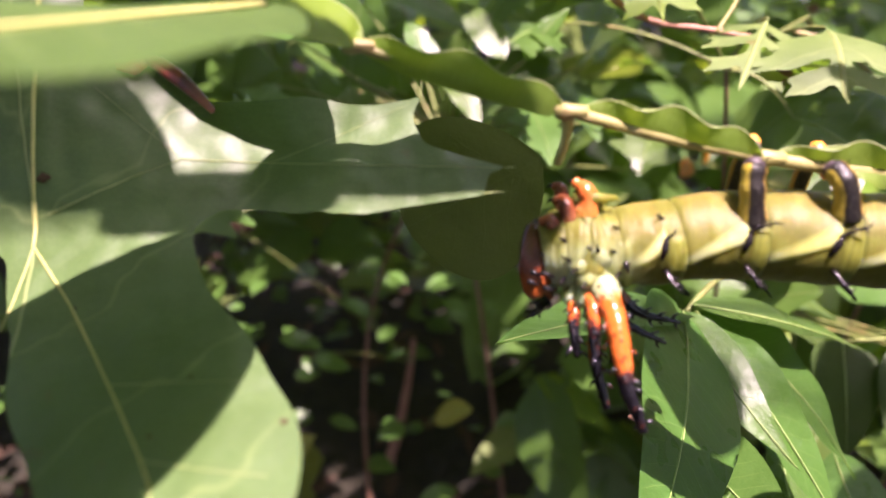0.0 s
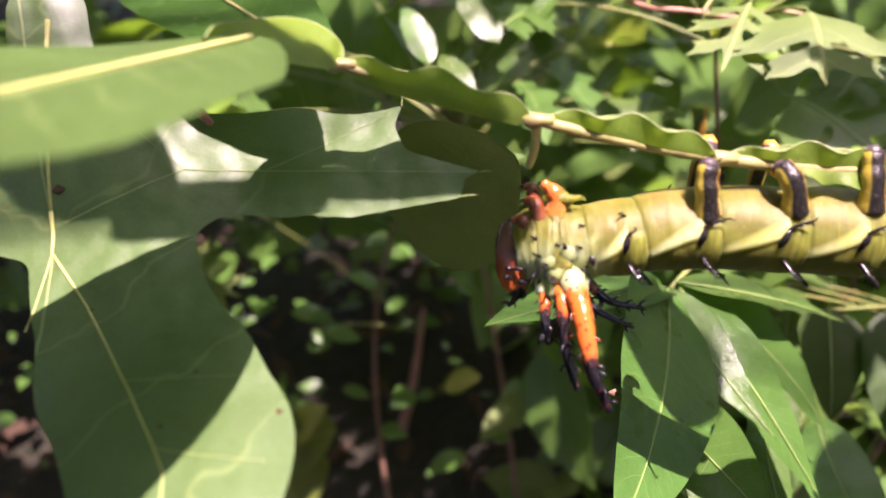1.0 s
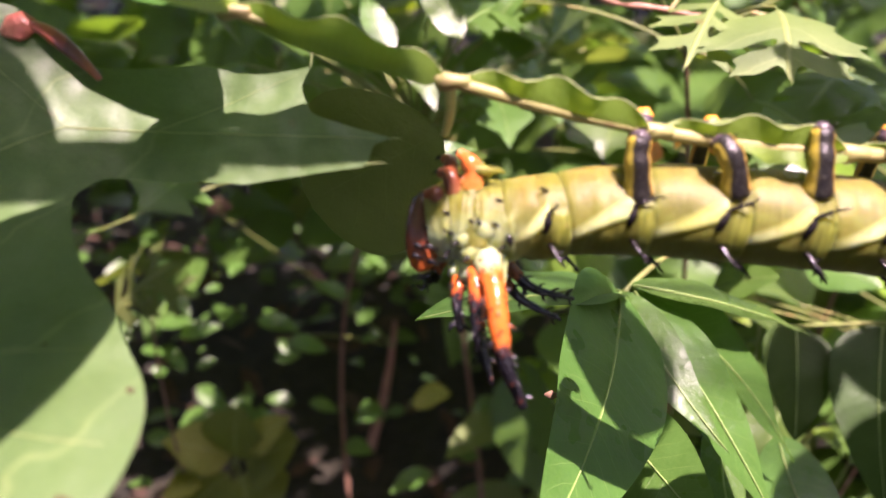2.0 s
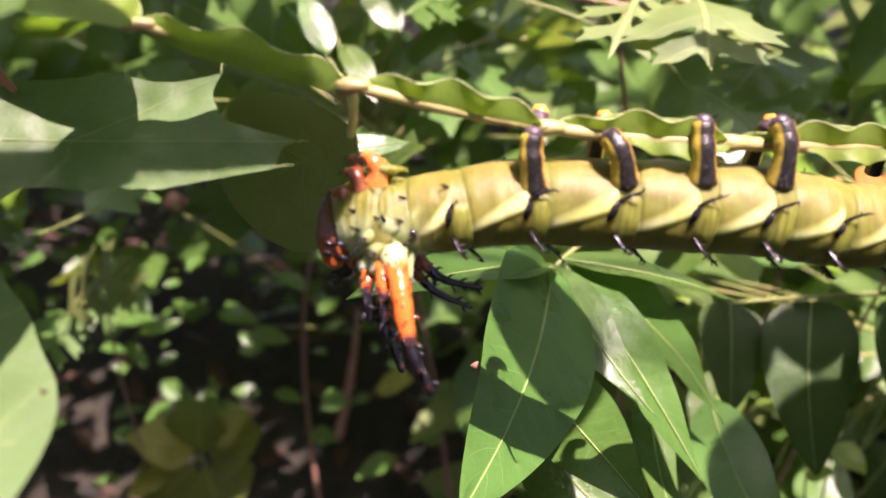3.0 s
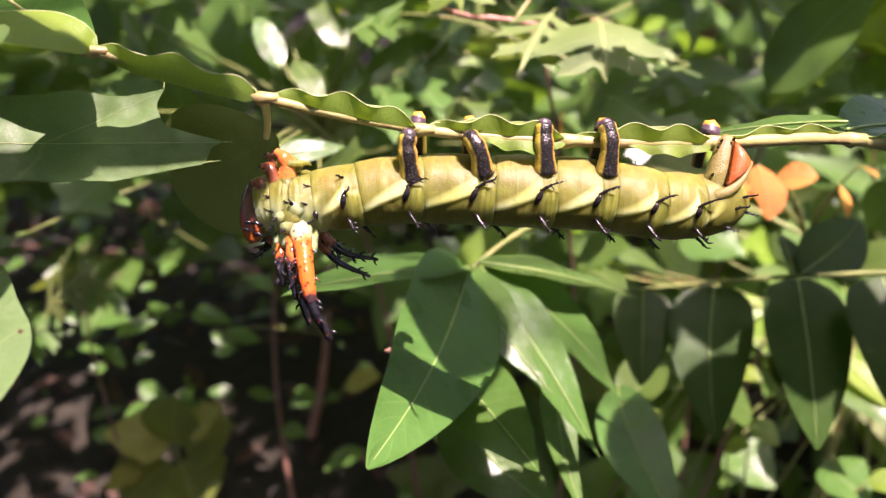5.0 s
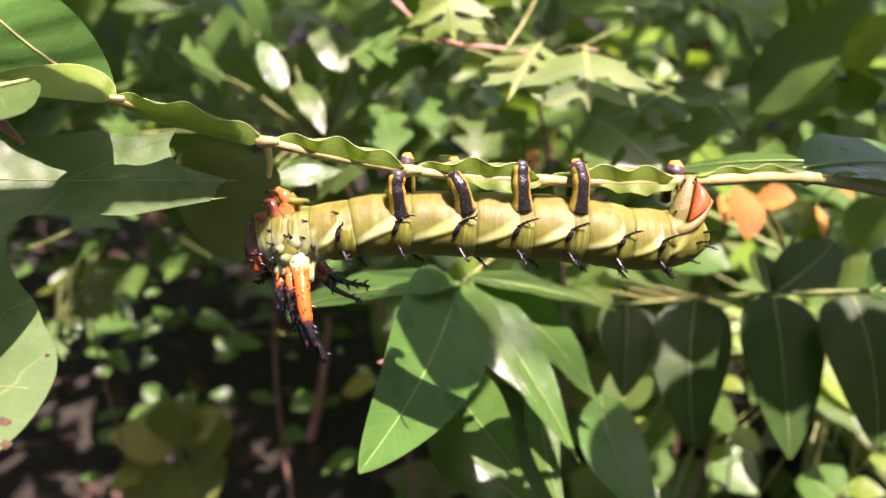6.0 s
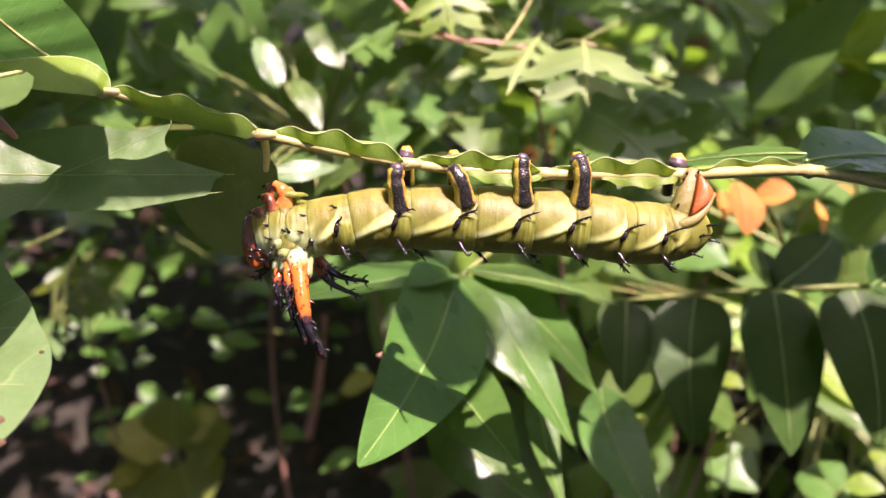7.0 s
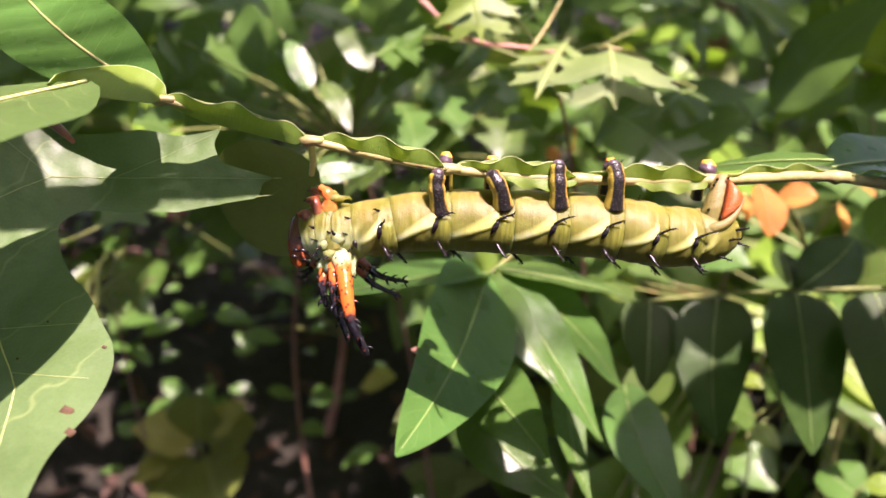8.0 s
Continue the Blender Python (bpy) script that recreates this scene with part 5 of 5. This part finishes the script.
# grasses and leaflets low on the right
stem = Vector((0.2733, 0.3057, 0.3589))
low = sapling("low_shrub", (0.34, 0.36, 0.0), stem, "low shrub with sunlit light green leaflets", 0.003, GREEN_STEM)
sprig(low, stem, [
    ((0.2180, 0.2405, 0.3829), (0.2478, 0.1985, 0.3688), 0.030), ((0.2372, 0.2831, 0.4003), (0.2735, 0.2576, 0.3965), 0.035), ((0.2421, 0.3038, 0.3969), (0.1822, 0.2936, 0.4177), 0.035), ((0.2611, 0.3113, 0.4120), (0.2970, 0.2995, 0.4343), 0.04),
    ((0.2576, 0.3083, 0.4492), (0.2777, 0.2953, 0.4898), 0.035), ((0.2440, 0.3224, 0.4323), (0.2005, 0.3026, 0.4358), 0.035), ((0.2630, 0.2581, 0.3539), (0.2805, 0.2093, 0.3478), 0.04), ((0.1944, 0.2664, 0.3236), (0.1477, 0.2575, 0.3476), 0.04),
], BUSH, "ovate")
sprig(low, stem, [
    ((0.1797, 0.2552, 0.3017), (0.2048, 0.2273, 0.2927), 0.04), ((0.2257, 0.2193, 0.3214), (0.2465, 0.1924, 0.3142), 0.05), ((0.1042, 0.2187, 0.4007), (0.0845, 0.1836, 0.3760), 0.03), ((0.0499, 0.2093, 0.4663), (0.0737, 0.1948, 0.4828), 0.03), ((0.0530, 0.1890, 0.4708), (0.0676, 0.1656, 0.4700), 0.02),
    ((0.1166, 0.2673, 0.4292), (0.0772, 0.2443, 0.4482), 0.03), ((0.1463, 0.3396, 0.4176), (0.1850, 0.3165, 0.4185), 0.045),
], BUSH, "ovate")


stem = Vector((0.2652, 0.2704, 0.3459))
weed = sapling("young_shrub", (0.30, 0.36, 0.0), stem, "young weed with sunlit yellow green leaves behind the shaded leaf", 0.002, GREEN_STEM)
sprig(weed, stem, [
    ((0.2299, 0.2622, 0.4148), (0.2335, 0.2453, 0.4042), 0.030), ((0.2251, 0.2385, 0.3907), (0.2490, 0.2074, 0.3757), 0.020), ((0.1795, 0.2732, 0.4117), (0.1675, 0.2552, 0.3982), 0.018), ((0.1670, 0.2431, 0.3751), (0.1784, 0.2316, 0.3752), 0.014),
    ((0.1687, 0.2119, 0.3585), (0.1833, 0.1975, 0.3533), 0.018), ((0.1551, 0.2052, 0.3450), (0.1657, 0.1974, 0.3524), 0.014), ((0.1064, 0.2230, 0.3550), (0.1116, 0.2101, 0.3522), 0.020), ((0.2477, 0.2543, 0.3573), (0.2508, 0.2427, 0.3569), 0.014), ((0.2421, 0.1954, 0.3307), (0.2618, 0.1862, 0.3358), 0.016),
], LIME, "ovate", face=SHINE + UP * 0.3, loose=True)
sprig(weed, stem, [
    ((0.2422, 0.2999, 0.4012), (0.2104, 0.2904, 0.4029), 0.020), ((0.2643, 0.2132, 0.3443), (0.2666, 0.2004, 0.3416), 0.014), ((0.1310, 0.2315, 0.3726), (0.1356, 0.2201, 0.3726), 0.012), ((0.0603, 0.2375, 0.4452), (0.0740, 0.2140, 0.4442), 0.016), ((0.0949, 0.2619, 0.4289), (0.0724, 0.2478, 0.4440), 0.018), ((0.2503, 0.2622, 0.4159), (0.2778, 0.2572, 0.4293), 0.020),
], LIME, "ovate", face=SHINE + UP * 0.3, loose=True)


# ---- leaves added overhead, out of view, which dapple the light ----
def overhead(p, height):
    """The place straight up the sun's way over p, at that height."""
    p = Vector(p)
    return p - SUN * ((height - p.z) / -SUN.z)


def added_shade_branch():
    # Each row is an unseen leaflet, set up-sun of the spot it shades.
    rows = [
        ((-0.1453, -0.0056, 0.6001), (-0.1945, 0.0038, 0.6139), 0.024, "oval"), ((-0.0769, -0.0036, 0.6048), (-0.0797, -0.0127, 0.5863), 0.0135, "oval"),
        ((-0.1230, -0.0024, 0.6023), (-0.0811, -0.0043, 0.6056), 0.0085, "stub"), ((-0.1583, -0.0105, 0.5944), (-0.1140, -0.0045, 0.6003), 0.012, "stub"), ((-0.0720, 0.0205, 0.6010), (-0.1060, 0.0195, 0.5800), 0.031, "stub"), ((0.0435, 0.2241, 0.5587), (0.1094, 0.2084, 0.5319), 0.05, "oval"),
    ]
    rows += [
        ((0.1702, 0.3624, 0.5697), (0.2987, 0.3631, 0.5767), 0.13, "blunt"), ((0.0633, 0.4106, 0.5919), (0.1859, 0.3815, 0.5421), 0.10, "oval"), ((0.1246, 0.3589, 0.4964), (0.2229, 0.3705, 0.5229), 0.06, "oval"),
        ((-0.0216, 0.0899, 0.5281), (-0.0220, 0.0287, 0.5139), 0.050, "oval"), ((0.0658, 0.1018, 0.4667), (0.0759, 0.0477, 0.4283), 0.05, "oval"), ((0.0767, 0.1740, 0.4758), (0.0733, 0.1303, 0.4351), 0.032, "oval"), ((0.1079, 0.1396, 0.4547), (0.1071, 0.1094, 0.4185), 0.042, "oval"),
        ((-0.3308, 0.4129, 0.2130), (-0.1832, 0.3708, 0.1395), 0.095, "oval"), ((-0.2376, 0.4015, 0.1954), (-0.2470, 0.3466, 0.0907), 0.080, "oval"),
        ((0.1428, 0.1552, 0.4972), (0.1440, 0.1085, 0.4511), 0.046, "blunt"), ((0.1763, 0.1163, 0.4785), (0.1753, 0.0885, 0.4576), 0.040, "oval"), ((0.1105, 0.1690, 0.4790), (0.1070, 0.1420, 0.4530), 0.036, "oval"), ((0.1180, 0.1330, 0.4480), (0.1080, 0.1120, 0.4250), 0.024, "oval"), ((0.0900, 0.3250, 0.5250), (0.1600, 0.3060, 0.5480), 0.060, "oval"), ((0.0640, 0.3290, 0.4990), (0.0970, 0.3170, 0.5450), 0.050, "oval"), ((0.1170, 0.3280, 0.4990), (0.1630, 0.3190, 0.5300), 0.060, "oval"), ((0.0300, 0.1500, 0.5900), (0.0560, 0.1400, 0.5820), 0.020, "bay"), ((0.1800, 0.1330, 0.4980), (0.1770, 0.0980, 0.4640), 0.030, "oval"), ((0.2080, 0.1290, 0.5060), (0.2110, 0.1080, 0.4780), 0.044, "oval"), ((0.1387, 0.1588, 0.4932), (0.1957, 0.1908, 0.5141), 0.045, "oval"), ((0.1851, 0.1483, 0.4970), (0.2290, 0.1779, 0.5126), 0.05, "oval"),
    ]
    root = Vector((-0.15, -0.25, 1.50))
    branch = thing("added_shade_branch", root, "added unseen sumac branch that shades the leaves below it", "branch")
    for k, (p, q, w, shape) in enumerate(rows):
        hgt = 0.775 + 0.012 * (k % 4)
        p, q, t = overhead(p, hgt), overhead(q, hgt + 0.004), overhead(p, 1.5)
        lf = leaf_part(branch, "leaflet", p, q, -SUN, w, SUMAC_SHADED, shape, 0.0, 0.05, 0.0, k * 1.3, 0.0, 0.0004)
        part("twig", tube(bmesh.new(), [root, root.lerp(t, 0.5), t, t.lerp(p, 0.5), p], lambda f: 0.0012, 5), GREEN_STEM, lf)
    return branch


added_shade_branch()


def unseen_canopy():
    """Unseen leaves added to dapple the light; the clearing round the caterpillar stays open to the sun."""
    rng = random.Random(9)
    bm = bmesh.new()
    for _ in range(6400):
        x, y = rng.uniform(-1.3, 1.5), rng.uniform(-0.25, 2.8)
        left = x < 0.0 + 0.05 * y
        if left and rng.random() < 0.12:
            continue
        if not left and rng.random() < 0.79:
            continue
        ground = Vector((x, y, rng.uniform(0.0, 0.3)))
        h = rng.uniform(0.82, 1.15)
        p = overhead(ground, h)
        q6 = overhead(ground, 0.60)
        if -0.32 < q6.x < 0.24 and -0.30 < q6.y < 0.14:
            continue
        q5 = overhead(ground, 0.50)
        if -0.22 < q5.x < 0.34 and -0.10 < q5.y < 0.30:
            continue
        ln, a = rng.uniform(0.05, 0.09), rng.uniform(0, 6.28)
        q = p + Vector((math.cos(a), math.sin(a), rng.uniform(-0.4, 0.2))) * ln
        blade(bm, p, q, (rng.uniform(-0.4, 0.4), rng.uniform(-0.4, 0.4), 1), ln * rng.uniform(0.35, 0.55), rng.choice(("ovate", "oval", "bay")), 0.06, 0.15, 0.02, 6, 2, rng.uniform(0, 9))
    me = bpy.data.meshes.new("tree_canopy")
    bm.to_mesh(me)
    bm.free()
    me.materials.append(BUSH)
    tagged(new("tree_canopy", me), "added unseen leaves overhead that dapple the sun", "foliage", kind="stuff")


unseen_canopy()


def added_woods():
    """Unseen crowns added all round and over the clearing to dim the sky, open where the sun comes in."""
    rng = random.Random(31)
    bm = bmesh.new()
    for _ in range(15000):
        a, e, r = rng.uniform(0, 6.283), math.asin(rng.uniform(-0.10, 0.99)), rng.uniform(2.6, 4.6)
        p = Vector((math.cos(a) * math.cos(e), math.sin(a) * math.cos(e), math.sin(e))) * r + Vector((0, 0.3, 0.5))
        g = p + SUN * ((p.z - 0.5) / -SUN.z)
        if -0.50 < g.x < 0.50 and -0.42 < g.y < 0.58 or -1.7 < g.x < 1.9 and 0.4 < g.y < 3.2 and rng.random() < 0.85:
            continue
        ln, t = rng.uniform(0.20, 0.34), rng.uniform(0, 6.28)
        q = p + Vector((math.cos(t), math.sin(t), rng.uniform(-0.8, 0.3))) * ln
        blade(bm, p, q, (rng.uniform(-0.6, 0.6), rng.uniform(-0.6, 0.6), 1), ln * 0.6, "ovate", 0.06, 0.15, 0.02, 5, 1, rng.uniform(0, 9))
    me = bpy.data.meshes.new("tree_crowns")
    bm.to_mesh(me)
    bm.free()
    me.materials.append(SUMAC)
    tagged(new("tree_crowns", me), "added unseen sunlit green leaves that screen off the sky", "foliage", kind="stuff")


added_woods()


def tree(foot, height, radius, seed):
    """A tree at the edge of the clearing: a tapered trunk and limbs that carry the added crowns."""
    rng = random.Random(seed)
    foot = Vector((foot[0], foot[1], -0.05))
    ob = thing("tree", foot, "tall woodland tree with a grey brown trunk", "tree", "trees round the clearing")
    top = foot + Vector((rng.uniform(-0.2, 0.2), rng.uniform(-0.2, 0.2), height))
    line = bezier(foot, top, (rng.uniform(-0.06, 0.06), rng.uniform(-0.06, 0.06), 0), 16)
    part("trunk", tube(bmesh.new(), line, lambda f: radius * (1 - 0.7 * f + 0.5 * max(0, 0.06 - f) / 0.06), 12, lump=lambda f, a: 0.06 * math.sin(a * 3 + f * 20)), BARK, ob)
    for k in range(7):
        p = line[6 + k]
        a = k * 2.4 + seed
        q = p + Vector((math.cos(a), math.sin(a), 0.5)) * height * rng.uniform(0.16, 0.30)
        part("limb", tube(bmesh.new(), bezier(p, q, (0, 0, -0.08), 8), taper(radius * 0.4, radius * 0.08), 8), BARK, ob)


# The first trunk is in view; the rest are added under the crowns.
for k, (foot, height, radius) in enumerate((((0.47, 1.46), 3.6, 0.028), ((-1.9, 2.6), 4.2, 0.06), ((2.6, 2.2), 4.0, 0.055), ((-2.8, -0.6), 4.4, 0.06), ((2.7, -1.0), 4.2, 0.06), ((-1.2, -2.9), 4.5, 0.07), ((1.3, -2.8), 4.3, 0.06), ((0.3, 3.6), 4.5, 0.06))):
    tree(foot, height, radius, k)


def undergrowth():
    """The mass of leaves farther back, too many to count."""
    rng = random.Random(5)
    for name, mat, count, label in (
        ("undergrowth", BUSH, 3600, "dense mass of green undergrowth leaves in dappled sun"),
        ("undergrowth", LIME, 450, "bright green sunlit leaves among the undergrowth"),
        ("undergrowth", PALE_OAK, 500, "pale green seedling leaves near the forest floor"),
    ):
        bm = bmesh.new()
        for _ in range(count):
            y = 0.46 + 2.4 * rng.random() ** 1.6
            x = rng.uniform(-0.5 - 0.6 * y, 0.5 + 0.7 * y)
            left = x < -0.02 + 0.12 * (y - 0.5)
            z = (0.02 + 0.55 * rng.random()) * (1 if y < 1.2 else 1.25)
            if left:
                # the dark hollow: only the higher leaves far behind it
                if y < 0.62 or z < 0.16 + 0.20 * (y - 0.6) and rng.random() < 0.85:
                    continue
            elif z > 0.50 - 0.25 * (0.9 - y) and y < 0.9:
                continue
            p = Vector((x, y, z))
            ln = rng.uniform(0.06, 0.15)
            a, e = rng.uniform(0, 6.28), rng.uniform(-0.9, 0.5)
            q = p + Vector((math.cos(a) * math.cos(e), math.sin(a) * math.cos(e), math.sin(e))) * ln
            fc = Vector((rng.uniform(-0.7, 0.7), rng.uniform(-1.0, 0.3), rng.uniform(0.3, 1.0)))
            blade(bm, p, q, fc, ln * rng.uniform(0.35, 0.6), rng.choice(("ovate", "oval", "bay", "lance")), rng.uniform(0, 0.12), 0.15, 0.02, 7, 2, rng.uniform(0, 9))
        me = bpy.data.meshes.new(name)
        bm.to_mesh(me)
        bm.free()
        me.materials.append(mat)
        me.shade_smooth()
        tagged(new(name, me), label, "undergrowth", kind="stuff")
    bm = bmesh.new()
    for _ in range(520):
        y = rng.uniform(0.42, 1.3)
        x = rng.uniform(-0.75, 0.02) * (0.5 + 0.5 * y)
        p = Vector((x, y, rng.uniform(0.02, 0.34)))
        ln, a = rng.uniform(0.008, 0.042), rng.uniform(0, 6.28)
        q = p + Vector((math.cos(a), math.sin(a), rng.uniform(-0.6, 0.3))) * ln
        blade(bm, p, q, (rng.uniform(-0.5, 0.5), rng.uniform(-0.9, 0.2), 1), ln * 0.55, "ovate", 0.08, 0.15, 0.02, 7, 2, rng.uniform(0, 9))
    me = bpy.data.meshes.new("undergrowth")
    bm.to_mesh(me)
    bm.free()
    me.materials.append(BUSH)
    me.shade_smooth()
    tagged(new("undergrowth", me), "small green seedlings in the shaded hollow", "undergrowth", kind="stuff")
    bm = bmesh.new()
    for _ in range(1500):
        x, y = rng.uniform(-1.2, 1.2), 0.2 + 2.2 * rng.random() ** 1.3
        p = Vector((x, y, 0.03 * noise.noise((x * 3, (y - 0.6) * 3, 0)) + 0.10 * noise.noise((x * 0.6, (y - 0.6) * 0.6, 4)) + 0.008 + rng.random() * 0.02))
        a, ln = rng.uniform(0, 6.28), rng.uniform(0.02, 0.06)
        q = p + Vector((math.cos(a), math.sin(a), rng.uniform(-0.15, 0.3))) * ln
        blade(bm, p, q, (rng.uniform(-0.5, 0.5), rng.uniform(-0.5, 0.5), 1), ln * rng.uniform(0.3, 0.6), rng.choice(("ovate", "oval", "bay")), rng.uniform(-0.1, 0.2), 0.2, 0.04, 6, 2, rng.uniform(0, 9))
    me = bpy.data.meshes.new("leaf_litter")
    bm.to_mesh(me)
    bm.free()
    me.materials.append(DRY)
    me.shade_smooth()
    tagged(new("leaf_litter", me), "brown dry fallen leaves scattered on the forest floor", "leaf litter", kind="stuff")


undergrowth()


# ---- what moves ----
def motions():
    rest = CATERPILLAR_HEAD.location.copy()
    rows = [(0.0, 0.0), (1.0, 2.0), (2.5, 0.0), (3.5, 3.0), (4.5, -4.0), (5.8, 2.0), (6.5, -2.0), (7.0, 5.0), (7.5, 2.0), (8.0, 0.0)]
    # the hanging hickory leaf sways a few millimetres in the breeze
    hung = HICKORY_LEAF.location.copy()
    sway = [(0.0, -0.7), (0.5, -0.9), (1.0, -0.9), (2.3, 0.2), (2.5, 0.8), (3.0, 3.2), (3.5, -1.2), (4.0, 1.9), (4.5, -2.8), (5.8, -1.8), (6.0, -1.3), (6.5, 0.2), (7.0, 0.0), (7.5, 0.1), (8.0, 1.0)]
    walk(HICKORY_LEAF, [(t, Matrix.Translation(hung + UP * 0.001 * mm)) for t, mm in sway])
    walk(CATERPILLAR_HEAD, [(t, Matrix.Translation(rest) @ Matrix.Rotation(radians(a), 4, -AWAY)) for t, a in rows])


motions()
